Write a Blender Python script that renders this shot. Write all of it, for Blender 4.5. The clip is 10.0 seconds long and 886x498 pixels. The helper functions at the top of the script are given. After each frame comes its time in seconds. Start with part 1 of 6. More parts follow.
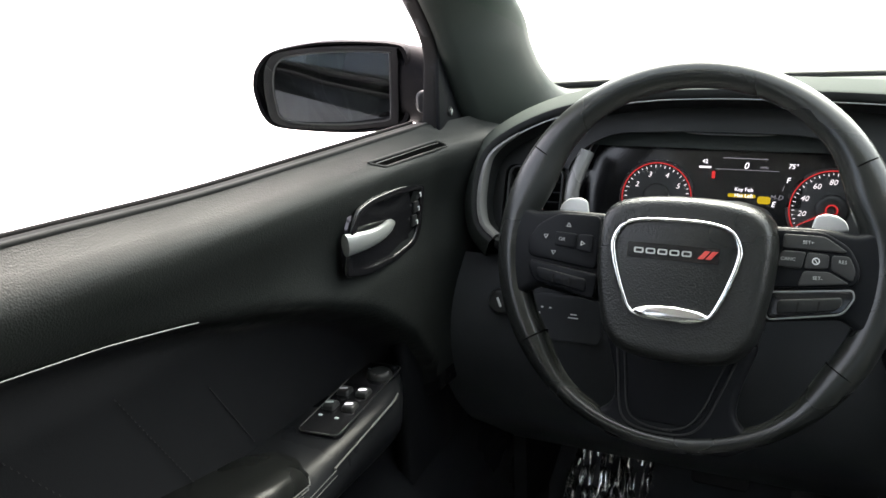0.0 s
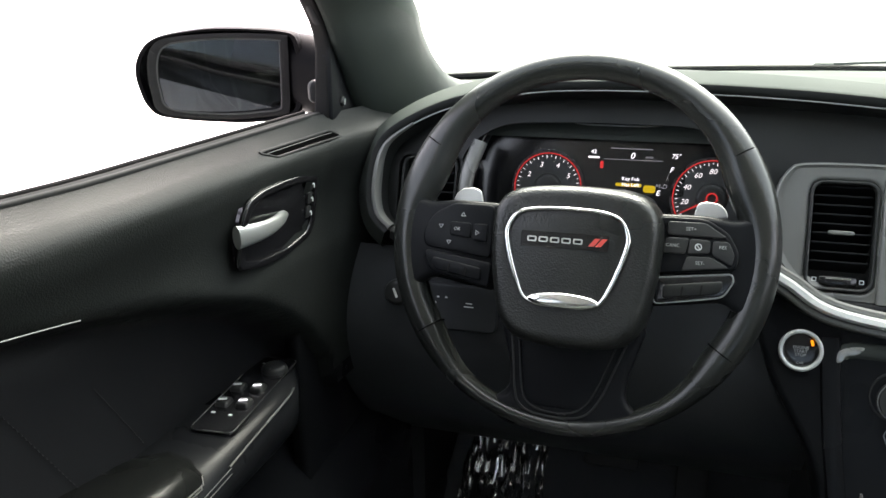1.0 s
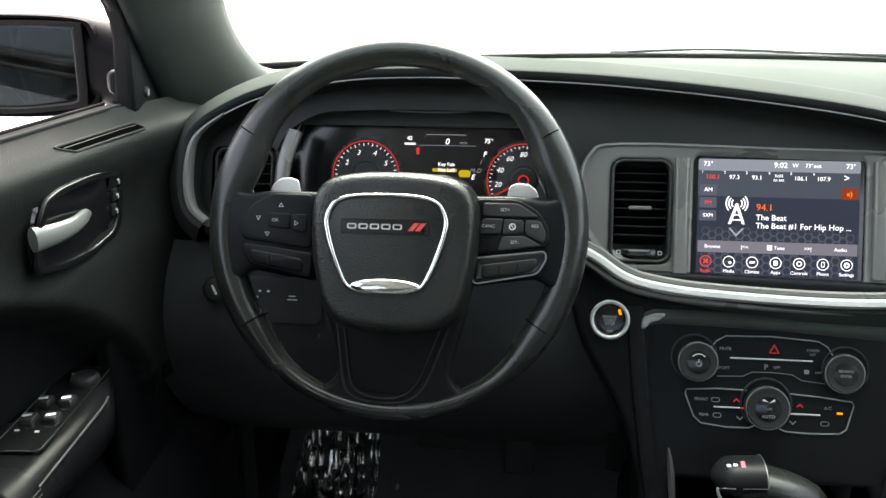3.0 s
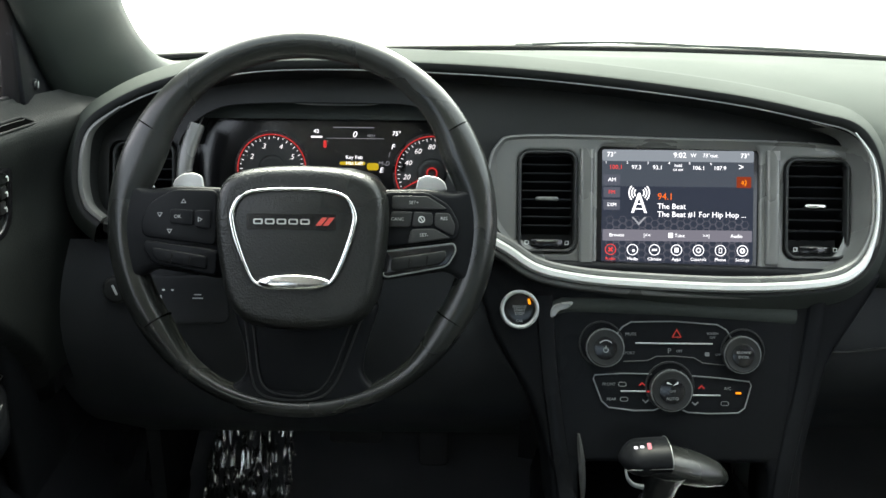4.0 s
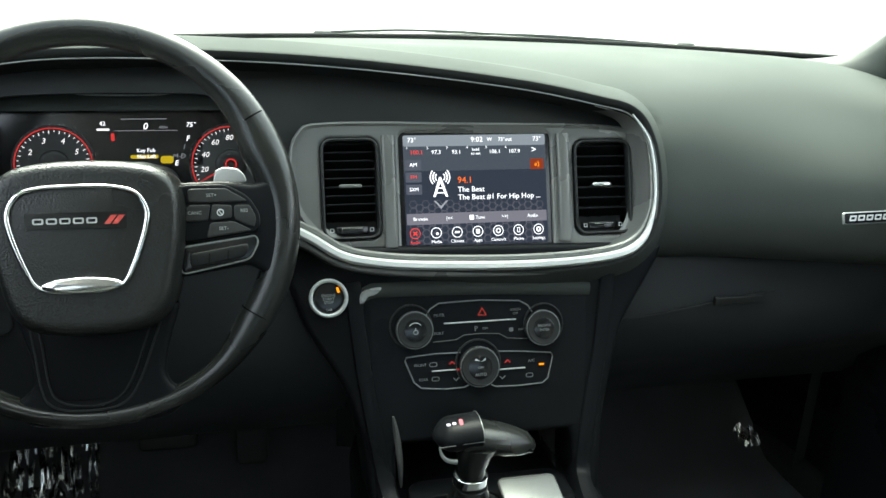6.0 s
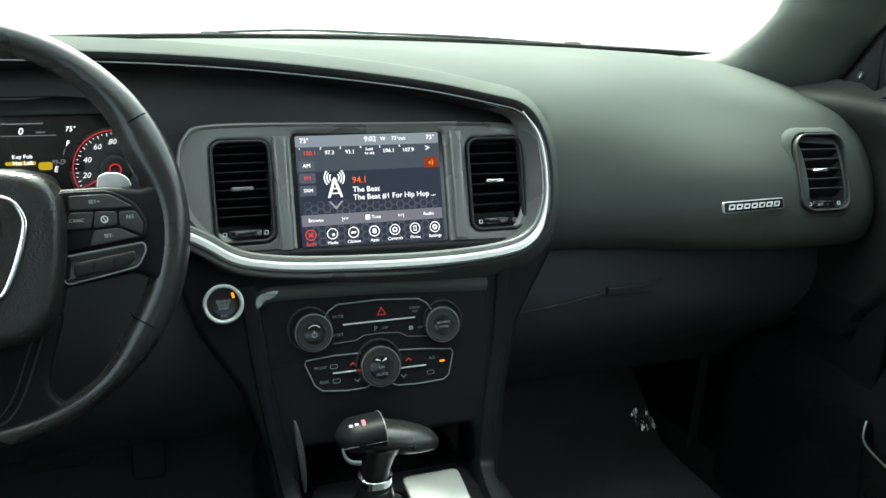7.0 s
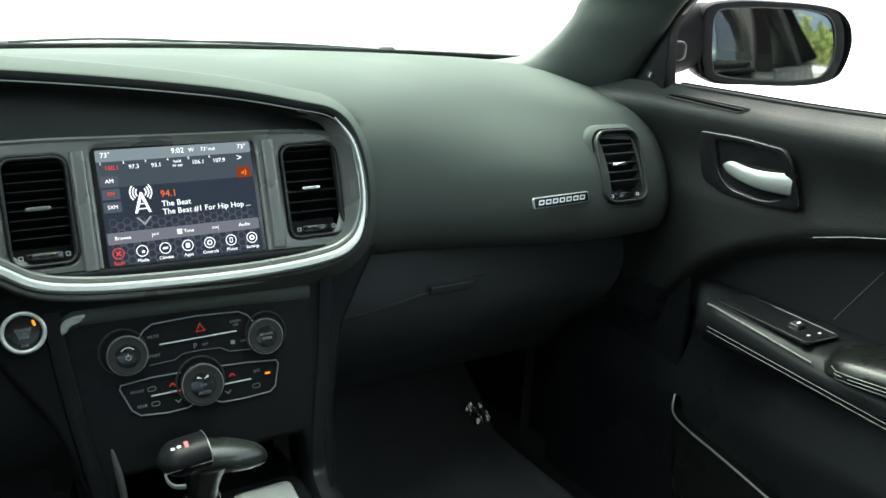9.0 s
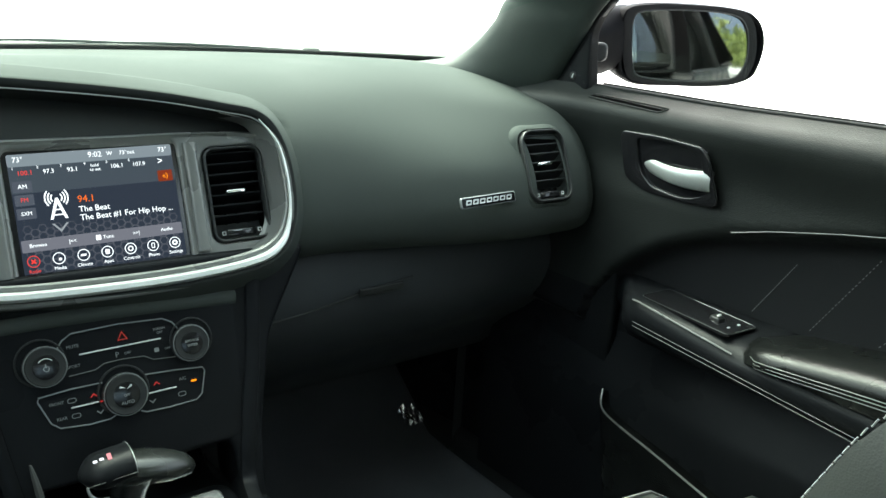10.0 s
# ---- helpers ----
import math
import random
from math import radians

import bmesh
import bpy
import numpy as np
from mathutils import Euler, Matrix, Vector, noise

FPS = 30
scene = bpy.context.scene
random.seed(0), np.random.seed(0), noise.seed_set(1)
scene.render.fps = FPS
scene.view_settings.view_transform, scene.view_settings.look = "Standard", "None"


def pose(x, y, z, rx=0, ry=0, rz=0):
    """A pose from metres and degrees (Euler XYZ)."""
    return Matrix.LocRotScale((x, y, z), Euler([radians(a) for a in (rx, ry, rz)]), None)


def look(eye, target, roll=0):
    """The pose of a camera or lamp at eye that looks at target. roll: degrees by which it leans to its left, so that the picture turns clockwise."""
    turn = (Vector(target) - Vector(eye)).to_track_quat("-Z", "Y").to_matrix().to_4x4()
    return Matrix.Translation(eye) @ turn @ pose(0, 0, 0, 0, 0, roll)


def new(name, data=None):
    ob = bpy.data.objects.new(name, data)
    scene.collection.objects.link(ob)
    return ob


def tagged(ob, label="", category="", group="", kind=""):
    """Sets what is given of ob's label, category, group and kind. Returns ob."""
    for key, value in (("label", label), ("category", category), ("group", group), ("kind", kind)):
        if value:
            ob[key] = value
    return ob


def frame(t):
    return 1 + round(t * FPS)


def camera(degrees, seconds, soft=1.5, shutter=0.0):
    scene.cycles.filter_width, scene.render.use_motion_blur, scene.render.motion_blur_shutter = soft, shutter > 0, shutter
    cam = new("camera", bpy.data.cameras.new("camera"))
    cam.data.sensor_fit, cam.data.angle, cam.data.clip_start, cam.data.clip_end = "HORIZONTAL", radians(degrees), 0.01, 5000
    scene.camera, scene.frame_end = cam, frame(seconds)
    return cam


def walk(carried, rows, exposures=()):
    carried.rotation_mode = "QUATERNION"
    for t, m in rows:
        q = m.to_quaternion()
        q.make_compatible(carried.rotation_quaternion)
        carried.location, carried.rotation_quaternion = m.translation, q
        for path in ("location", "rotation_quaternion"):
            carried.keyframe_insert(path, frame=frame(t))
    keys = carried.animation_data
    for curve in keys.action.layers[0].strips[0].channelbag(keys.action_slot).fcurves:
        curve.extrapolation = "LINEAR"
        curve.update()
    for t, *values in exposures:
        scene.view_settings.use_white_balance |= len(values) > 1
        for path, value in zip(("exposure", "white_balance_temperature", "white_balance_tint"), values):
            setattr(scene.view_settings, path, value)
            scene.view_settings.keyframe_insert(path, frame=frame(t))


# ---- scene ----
EXPO = 3.3
# ---- camera and its walk: nearly a turn on the spot between the front seats ----
cam = camera(55.56, 10.0)
ROWS = [
    (0, -0.2769, -0.3353, 1.2267, 25.722, -17.233, 2.460),
    (0.5, -0.2779, -0.3339, 1.2259, 21.960, -17.672, 1.806),
    (1, -0.2789, -0.3333, 1.2245, 18.212, -18.006, 0.989),
    (1.5, -0.2787, -0.3336, 1.2229, 14.849, -18.100, 0.581),
    (2, -0.2778, -0.3331, 1.2210, 11.406, -18.219, 0.363),
    (2.5, -0.2755, -0.3325, 1.2196, 8.540, -18.436, 0.222),
    (4, -0.2727, -0.3290, 1.2194, -0.606, -19.106, -0.868),
    (4.5, -0.2708, -0.3266, 1.2195, -4.269, -19.460, -1.530),
    (5, -0.2689, -0.3276, 1.2199, -7.354, -19.694, -1.863),
    (5.5, -0.2639, -0.3299, 1.2192, -10.314, -19.666, -2.016),
    (7, -0.2564, -0.3335, 1.2175, -20.879, -19.212, -2.622),
    (7.5, -0.2504, -0.3369, 1.2168, -23.751, -19.135, -2.689),
    (8, -0.2447, -0.3402, 1.2178, -26.623, -19.035, -2.698),
    (8.5, -0.2419, -0.3445, 1.2196, -29.622, -18.705, -2.707),
    (9, -0.2383, -0.3463, 1.2198, -32.422, -18.350, -2.867),
    (9.5, -0.2367, -0.3480, 1.2196, -34.908, -18.181, -3.093),
    (10, -0.2357, -0.3488, 1.2188, -37.333, -17.964, -3.313),
]


def carried_pose(x, y, z, yaw, pitch, roll):
    return pose(x, y, z, 0, 0, yaw) @ pose(0, 0, 0, 90 + pitch, 0, 0) @ pose(0, 0, 0, 0, 0, -roll)


walk(cam, [(t, carried_pose(*r)) for t, *r in ROWS], exposures=[(0.0, EXPO + 0.53, 6850, 18), (4.0, EXPO + 0.44, 6850, 12), (7.0, EXPO + 0.41, 6560, 3), (10.0, EXPO + 0.28, 6480, 0)])

# ---- daylight ----
world = bpy.data.worlds.new("sky")
scene.world = world
world.use_nodes = True
wn = world.node_tree.nodes
sky = wn.new("ShaderNodeTexSky")
sky.sky_type, sky.sun_disc = "NISHITA", False
sky.sun_elevation, sky.sun_rotation = radians(55), radians(0)
sky.air_density, sky.dust_density, sky.ozone_density = 0.6, 6.0, 0.4
hs = wn.new("ShaderNodeHueSaturation")
hs.inputs["Saturation"].default_value = 0.45
world.node_tree.links.new(sky.outputs[0], hs.inputs["Color"])
world.node_tree.links.new(hs.outputs[0], wn["Background"].inputs[0])
wn["Background"].inputs[1].default_value = 0.15

sun_data = bpy.data.lights.new("sun", "SUN")
sun_data.energy, sun_data.angle, sun_data.color = 0.2, radians(40), (1.0, 0.97, 0.92)
sun = new("sun", sun_data)
sun.matrix_world = look((0.2, 4, 8), (0, 0, 0))

# ---- helpers of this scene ----
def link_mesh(name, mesh, mat, parent=None, m=None, label=""):
    ob = new(name, mesh)
    if mat and not mesh.materials:
        mesh.materials.append(mat)
    if m is not None:
        ob.matrix_world = m
    if parent:
        ob.parent = parent
        ob.matrix_parent_inverse = Matrix.Identity(4)
    if label:
        tagged(ob, label)
    return ob


def smooth(mesh, angle=40):
    for p in mesh.polygons:
        p.use_smooth = True
    mesh.set_sharp_from_angle(angle=radians(angle))
    return mesh


def mesh_of(verts, faces, angle=40):
    me = bpy.data.meshes.new("m")
    me.from_pydata([tuple(v) for v in verts], [], faces)
    me.validate()
    bm = bmesh.new()
    bm.from_mesh(me)
    bmesh.ops.recalc_face_normals(bm, faces=bm.faces)
    bm.to_mesh(me)
    bm.free()
    return smooth(me, angle)


def part(name, mesh, mat, parent, m=None, label=""):
    """One mesh as a part of a thing; m is its pose in the thing's space."""
    return link_mesh(name, mesh, mat, parent, m, label)


def thing(name, label, category, m=None, group="", kind=""):
    ob = new(name)
    ob.empty_display_size = 0.05
    if m is not None:
        ob.matrix_world = m
    return tagged(ob, label, category, group, kind)


def spline(pts, n=8, closed=False):
    """Catmull-Rom curve through the points, n steps to a span."""
    P = [Vector(p) for p in pts]
    k = len(P)
    out = []
    for i in range(k if closed else k - 1):
        a, b, c, d = (P[(i + j) % k] if closed else P[min(max(i + j, 0), k - 1)] for j in (-1, 0, 1, 2))
        for s in range(n):
            t = s / n
            out.append(0.5 * (2 * b + (c - a) * t + (2 * a - 5 * b + 4 * c - d) * t * t + (3 * b - a - 3 * c + d) * t ** 3))
    if not closed:
        out.append(P[-1])
    return out


def rrect(w, h, r, n=5, cx=0.0, cy=0.0, shear=0.0):
    """A rounded rectangle as a loop, anticlockwise."""
    out = []
    for sx, sy, a0 in ((1, 1, 0), (-1, 1, 90), (-1, -1, 180), (1, -1, 270)):
        for i in range(n + 1):
            a = radians(a0 + 90 * i / n)
            x, y = sx * (w / 2 - r) + r * math.cos(a), sy * (h / 2 - r) + r * math.sin(a)
            out.append((cx + x + shear * y, cy + y))
    return out


def circle(r, n=40, cx=0.0, cy=0.0):
    return [(cx + r * math.cos(2 * math.pi * i / n), cy + r * math.sin(2 * math.pi * i / n)) for i in range(n)]


def rounded(pts, r=0.006, n=4):
    """A polygon with its corners rounded."""
    out = []
    k = len(pts)
    for i in range(k):
        p, a, b = Vector(pts[i]), Vector(pts[i - 1]), Vector(pts[(i + 1) % k])
        u, v = (a - p), (b - p)
        q = min(r, u.length * 0.45, v.length * 0.45)
        s, e = p + u.normalized() * q, p + v.normalized() * q
        for j in range(n + 1):
            t = j / n
            out.append(tuple((1 - t) ** 2 * s + 2 * t * (1 - t) * p + t * t * e))
    return out


def plate(loops, thick, bevel=0.0, segs=2):
    """A flat plate from loops in x, y (later loops are holes), from z = 0 up to its thickness, with rounded edges."""
    cu = bpy.data.curves.new("c", "CURVE")
    cu.dimensions, cu.fill_mode = "2D", "BOTH"
    bevel = min(bevel, thick * 0.49)
    cu.extrude, cu.bevel_depth, cu.bevel_resolution, cu.offset = thick / 2 - bevel, bevel, segs, -bevel
    for loop in loops:
        sp = cu.splines.new("POLY")
        sp.points.add(len(loop) - 1)
        for p, q in zip(sp.points, loop):
            p.co = (q[0], q[1], 0, 1)
        sp.use_cyclic_u = True
    ob = bpy.data.objects.new("tmp", cu)
    scene.collection.objects.link(ob)
    me = bpy.data.meshes.new_from_object(ob.evaluated_get(bpy.context.evaluated_depsgraph_get()))
    bpy.data.objects.remove(ob)
    bpy.data.curves.remove(cu)
    me.transform(Matrix.Translation((0, 0, thick / 2)))
    me.materials.clear()
    bm = bmesh.new()
    bm.from_mesh(me)
    bmesh.ops.remove_doubles(bm, verts=bm.verts, dist=2e-6)
    bm.to_mesh(me)
    bm.free()
    return smooth(me, 50)


def letters(text, size, thick=0.0003, shear=0.0, align="CENTER"):
    """Raised lettering in x, y, centred on its middle."""
    cu = bpy.data.curves.new("t", "FONT")
    cu.body, cu.size, cu.extrude, cu.shear = text, size, thick / 2, shear
    cu.align_x, cu.align_y, cu.resolution_u = align, "CENTER", 2
    ob = bpy.data.objects.new("tmp", cu)
    scene.collection.objects.link(ob)
    me = bpy.data.meshes.new_from_object(ob.evaluated_get(bpy.context.evaluated_depsgraph_get()))
    bpy.data.objects.remove(ob)
    bpy.data.curves.remove(cu)
    me.transform(Matrix.Translation((0, 0, thick / 2)))
    me.materials.clear()
    return me


def loft(rings, closed=True, caps=True, angle=40):
    """A skin over rings of as many points each."""
    n = len(rings[0])
    verts = [v for r in rings for v in r]
    faces = []
    for i in range(len(rings) - 1):
        for j in range(n if closed else n - 1):
            a, b = i * n + j, i * n + (j + 1) % n
            faces.append((a, b, b + n, a + n))
    if caps and closed:
        faces.append(tuple(range(n))[::-1])
        faces.append(tuple(range((len(rings) - 1) * n, len(rings) * n)))
    return mesh_of(verts, faces, angle)


def sweep(path, section, up=(0, 0, 1), closed=False, caps=True, scale=None, angle=40):
    """A section (a, b) carried along a path: a along side, b along up."""
    P = [Vector(p) for p in path]
    rings = []
    for i, p in enumerate(P):
        q = P[(i + 1) % len(P)] if (closed or i < len(P) - 1) else P[i]
        o = P[i - 1] if (closed or i > 0) else P[i]
        t = (q - o).normalized()
        u = Vector(up(i / (len(P) - 1)) if callable(up) else up)
        side = t.cross(u).normalized()
        u = side.cross(t).normalized()
        k = scale(i / (len(P) - 1)) if scale else 1.0
        rings.append([p + side * a * k + u * b * k for a, b in section])
    if closed:
        rings.append(rings[0])
    me = loft(rings, True, caps and not closed, angle)
    if closed:
        bm = bmesh.new()
        bm.from_mesh(me)
        bmesh.ops.remove_doubles(bm, verts=bm.verts, dist=1e-6)
        bmesh.ops.recalc_face_normals(bm, faces=bm.faces)
        bm.to_mesh(me)
        bm.free()
        smooth(me, angle)
    return me


def tube(path, r, n=8, closed=False, up=(0, 0, 1)):
    return sweep(path, circle(r, n), up, closed)


def strip(path, section, up):
    """An open section carried along an open path: a bent sheet."""
    P = [Vector(p) for p in path]
    rings = []
    for i, p in enumerate(P):
        t = (P[min(i + 1, len(P) - 1)] - P[max(i - 1, 0)]).normalized()
        u = Vector(up)
        side = t.cross(u).normalized()
        u = side.cross(t).normalized()
        rings.append([p + side * a + u * b for a, b in section])
    return loft(rings, False, False, 60)


def dome(loop, height, steps=6, sharp=2.2, base=0.0, inset=0.35):
    """A soft cushion over an outline in x, y."""
    c = sum((Vector(p) for p in loop), Vector((0, 0))) / len(loop)
    rings = [[(p[0], p[1], base) for p in loop]]
    for k in range(1, steps + 1):
        t = k / steps
        s = 1 - inset * t ** 2
        h = height * (1 - (1 - t) ** sharp)
        rings.append([(c.x + (p[0] - c.x) * s, c.y + (p[1] - c.y) * s, base + h) for p in loop])
    return loft(rings, True, True, 60)


def grid_skin(f, us, vs, keep=None):
    verts = [f(u, v) for u in us for v in vs]
    n = len(vs)
    faces = []
    for i in range(len(us) - 1):
        for j in range(n - 1):
            if keep and not keep((us[i] + us[i + 1]) / 2, (vs[j] + vs[j + 1]) / 2):
                continue
            a = i * n + j
            faces.append((a, a + 1, a + n + 1, a + n))
    return mesh_of(verts, faces, 60)


def thicken(ob, t, offset=-1.0):
    md = ob.modifiers.new("thickness", "SOLIDIFY")
    md.thickness, md.offset = t, offset
    return ob


def steps(a, b, n):
    return [a + (b - a) * i / n for i in range(n + 1)]


def ease(a, b, x):
    t = min(max((x - a) / (b - a), 0), 1)
    return t * t * (3 - 2 * t)


def curve_at(table, x):
    """Smooth value at x from a short table of (x, value)."""
    if x <= table[0][0]:
        return table[0][1]
    for (x0, v0), (x1, v1) in zip(table, table[1:]):
        if x <= x1:
            return v0 + (v1 - v0) * (x - x0) / (x1 - x0)
    return table[-1][1]


def plane_pose(x, y, z, rake, yaw=0):
    """A pose whose x runs across the car, y up along a panel leaning back by rake degrees, z out of it towards the cabin."""
    return pose(x, y, z, 0, 0, yaw) @ pose(0, 0, 0, 90 - rake, 0, 0)


def flat(x, y, z=0.0, rz=0):
    return pose(x, y, z, 0, 0, rz)

# ---- materials ----
def material(name, base, rough=0.5, metal=0.0, grain=None, bump=0.0, vary=0.15, blotch=6.0, spec=0.5, coat=0.0, voronoi=False, rough_vary=0.12):
    """A painted, moulded or leather surface: colour varied at two scales, roughness varied, fine relief."""
    mat = bpy.data.materials.new(name)
    mat.use_nodes = True
    nt = mat.node_tree
    nd, ln = nt.nodes, nt.links
    b = nd["Principled BSDF"]
    b.inputs["Metallic"].default_value = metal
    b.inputs["Specular IOR Level"].default_value = spec
    b.inputs["Coat Weight"].default_value = coat
    b.inputs["Coat Roughness"].default_value = 0.08
    tc = nd.new("ShaderNodeTexCoord")
    big = nd.new("ShaderNodeTexNoise")
    big.inputs["Scale"].default_value, big.inputs["Detail"].default_value = blotch, 4
    ln.new(tc.outputs["Object"], big.inputs["Vector"])
    small = nd.new("ShaderNodeTexVoronoi" if voronoi else "ShaderNodeTexNoise")
    small.inputs["Scale"].default_value = grain or 400
    ln.new(tc.outputs["Object"], small.inputs["Vector"])
    fine = small.outputs["Distance" if voronoi else "Fac"]
    mixf = nd.new("ShaderNodeMath")
    mixf.operation = "ADD"
    ln.new(big.outputs["Fac"], mixf.inputs[0])
    half = nd.new("ShaderNodeMath")
    half.operation = "MULTIPLY"
    half.inputs[1].default_value = 0.35
    ln.new(fine, half.inputs[0])
    ln.new(half.outputs[0], mixf.inputs[1])
    ramp = nd.new("ShaderNodeMapRange")
    ramp.inputs[1].default_value, ramp.inputs[2].default_value = 0.35, 0.95
    ramp.inputs[3].default_value, ramp.inputs[4].default_value = 1 - vary, 1 + vary
    ln.new(mixf.outputs[0], ramp.inputs[0])
    col = nd.new("ShaderNodeVectorMath")
    col.operation = "SCALE"
    col.inputs[0].default_value = base
    ln.new(ramp.outputs[0], col.inputs["Scale"])
    ln.new(col.outputs[0], b.inputs["Base Color"])
    rr = nd.new("ShaderNodeMapRange")
    rr.inputs[1].default_value, rr.inputs[2].default_value = 0.3, 0.7
    rr.inputs[3].default_value, rr.inputs[4].default_value = max(rough - rough_vary, 0.02), min(rough + rough_vary, 1)
    ln.new(big.outputs["Fac"], rr.inputs[0])
    ln.new(rr.outputs[0], b.inputs["Roughness"])
    if bump:
        bp = nd.new("ShaderNodeBump")
        bp.inputs["Strength"].default_value, bp.inputs["Distance"].default_value = bump, 0.0006
        ln.new(fine, bp.inputs["Height"])
        ln.new(bp.outputs[0], b.inputs["Normal"])
    return mat


def glow(name, colour, strength):
    mat = bpy.data.materials.new(name)
    mat.use_nodes = True
    b = mat.node_tree.nodes["Principled BSDF"]
    b.inputs["Base Color"].default_value = (0.004, 0.004, 0.004, 1)
    b.inputs["Specular IOR Level"].default_value = 0.05
    b.inputs["Emission Color"].default_value = (*colour, 1)
    b.inputs["Emission Strength"].default_value = strength * 2 ** -EXPO
    return mat


def thin_glass(name, tint, gloss=0.06, fresnel=False):
    mat = bpy.data.materials.new(name)
    mat.use_nodes = True
    nt = mat.node_tree
    nt.nodes.remove(nt.nodes["Principled BSDF"])
    tr, gl, mx = nt.nodes.new("ShaderNodeBsdfTransparent"), nt.nodes.new("ShaderNodeBsdfGlossy"), nt.nodes.new("ShaderNodeMixShader")
    tr.inputs[0].default_value = (*tint, 1)
    gl.inputs["Roughness"].default_value = 0.02
    mx.inputs[0].default_value = gloss
    if fresnel:
        lw, pw, up_ = nt.nodes.new("ShaderNodeLayerWeight"), nt.nodes.new("ShaderNodeMath"), nt.nodes.new("ShaderNodeMath")
        lw.inputs["Blend"].default_value = 0.5
        pw.operation, pw.inputs[1].default_value = "POWER", 5.0
        up_.operation, up_.use_clamp = "ADD", True
        up_.inputs[1].default_value = gloss
        nt.links.new(lw.outputs["Facing"], pw.inputs[0])
        nt.links.new(pw.outputs[0], up_.inputs[0])
        nt.links.new(up_.outputs[0], mx.inputs[0])
    nt.links.new(tr.outputs[0], mx.inputs[1])
    nt.links.new(gl.outputs[0], mx.inputs[2])
    nt.links.new(mx.outputs[0], nt.nodes["Material Output"].inputs[0])
    return mat


SOFT = material("soft_touch_dash", (0.043, 0.049, 0.0458), 0.80, grain=900, bump=0.3, vary=0.10, spec=0.05)
LEATHER = material("black_leather", (0.0092, 0.0101, 0.0095), 0.33, grain=560, bump=0.55, vary=0.18, voronoi=True, spec=0.42)
DOORSKIN = material("black_door_lining", (0.0108, 0.0124, 0.0119), 0.50, grain=650, bump=0.35, vary=0.18, voronoi=True, spec=0.13)
PILLAR = material("dark_pillar_trim", (0.019, 0.0245, 0.022), 0.6, grain=1500, bump=0.2, vary=0.08, spec=0.25)
RIMLEATHER = material("wheel_leather", (0.0115, 0.0127, 0.0119), 0.25, grain=700, bump=0.2, vary=0.18, spec=0.50)
PLASTIC = material("black_plastic", (0.020, 0.021, 0.021), 0.42, grain=1200, bump=0.2, vary=0.15, spec=0.28)
DARK = material("deep_black_plastic", (0.038, 0.040, 0.041), 0.55, grain=900, bump=0.1, vary=0.2, spec=0.2)
GLOSS = material("piano_black", (0.008, 0.008, 0.009), 0.16, grain=300, vary=0.2, rough_vary=0.06)
SATIN = material("satin_grey_bezel", (0.140, 0.143, 0.137), 0.31, metal=0.3, grain=1500, bump=0.05, vary=0.06)
CHROME = material("chrome", (0.82, 0.83, 0.82), 0.10, metal=1.0, vary=0.05, rough_vary=0.05)
SILVER = material("satin_silver", (0.62, 0.64, 0.63), 0.33, metal=0.55, vary=0.06, rough_vary=0.06)
BRIGHT = material("bright_trim", (0.72, 0.74, 0.72), 0.40, metal=0.55, vary=0.05, rough_vary=0.06)
MIDMARK = material("grey_print", (0.33, 0.34, 0.34), 0.5, vary=0.1)
PADDLE = material("grey_paddle", (0.42, 0.43, 0.43), 0.40, metal=0.3, vary=0.06)
RUBBER = material("window_rubber", (0.015, 0.015, 0.016), 0.6, vary=0.2)
CARPET = material("black_carpet", (0.080, 0.084, 0.092), 0.95, grain=1500, bump=1.0, vary=0.3)
HEADLINER = material("grey_headliner", (0.60, 0.61, 0.58), 0.95, grain=1500, bump=0.4, vary=0.06)
PAINT = material("dark_grey_car_paint", (0.030, 0.031, 0.034), 0.40, metal=0.2, grain=2500, vary=0.1, coat=0.05, spec=0.2)
THREAD = material("grey_thread", (0.20, 0.20, 0.20), 0.7, vary=0.1)
MIRROR = material("mirror_glass", (0.20, 0.206, 0.20), 0.02, metal=1.0, vary=0.0, rough_vary=0.01)
DIM_MIRROR = material("dimmed_mirror_glass", (0.20, 0.204, 0.21), 0.03, metal=1.0, vary=0.0, rough_vary=0.01)
LEVER = material("satin_lever", (0.26, 0.273, 0.268), 0.36, metal=0.6, vary=0.06, rough_vary=0.06)
TRIMLINE = material("thin_bright_line", (0.42, 0.43, 0.42), 0.35, metal=0.6, vary=0.08)
BELT = material("belt_black", (0.020, 0.021, 0.021), 0.75, grain=900, bump=0.2, vary=0.15, spec=0.06)
COWL = material("weathered_scuttle", (0.095, 0.100, 0.092), 0.7, grain=500, bump=0.3, vary=0.15, spec=0.1)
SCREEN_RED = glow("screen_red", (1.0, 0.06, 0.05), 0.9)
# near-black base also carries the shade inside the brow
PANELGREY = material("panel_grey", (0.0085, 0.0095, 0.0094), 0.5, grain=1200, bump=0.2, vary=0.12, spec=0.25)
LOWER = material("lower_black_plastic", (0.036, 0.0385, 0.042), 0.5, grain=900, bump=0.2, vary=0.2, spec=0.12)
# pale base stands in for reflections on black cheeks and lip corner
PALE_SHEEN = material("pale_sheen", (0.30, 0.305, 0.30), 0.28, metal=0.6, vary=0.2, spec=0.7)
STACKBLACK = material("stack_black", (0.0075, 0.0081, 0.0092), 0.34, grain=1200, bump=0.1, vary=0.2, spec=0.07)
ARMBLACK = material("armrest_black", (0.0055, 0.006, 0.0058), 0.24, grain=650, bump=0.2, vary=0.2, voronoi=True, spec=0.20)
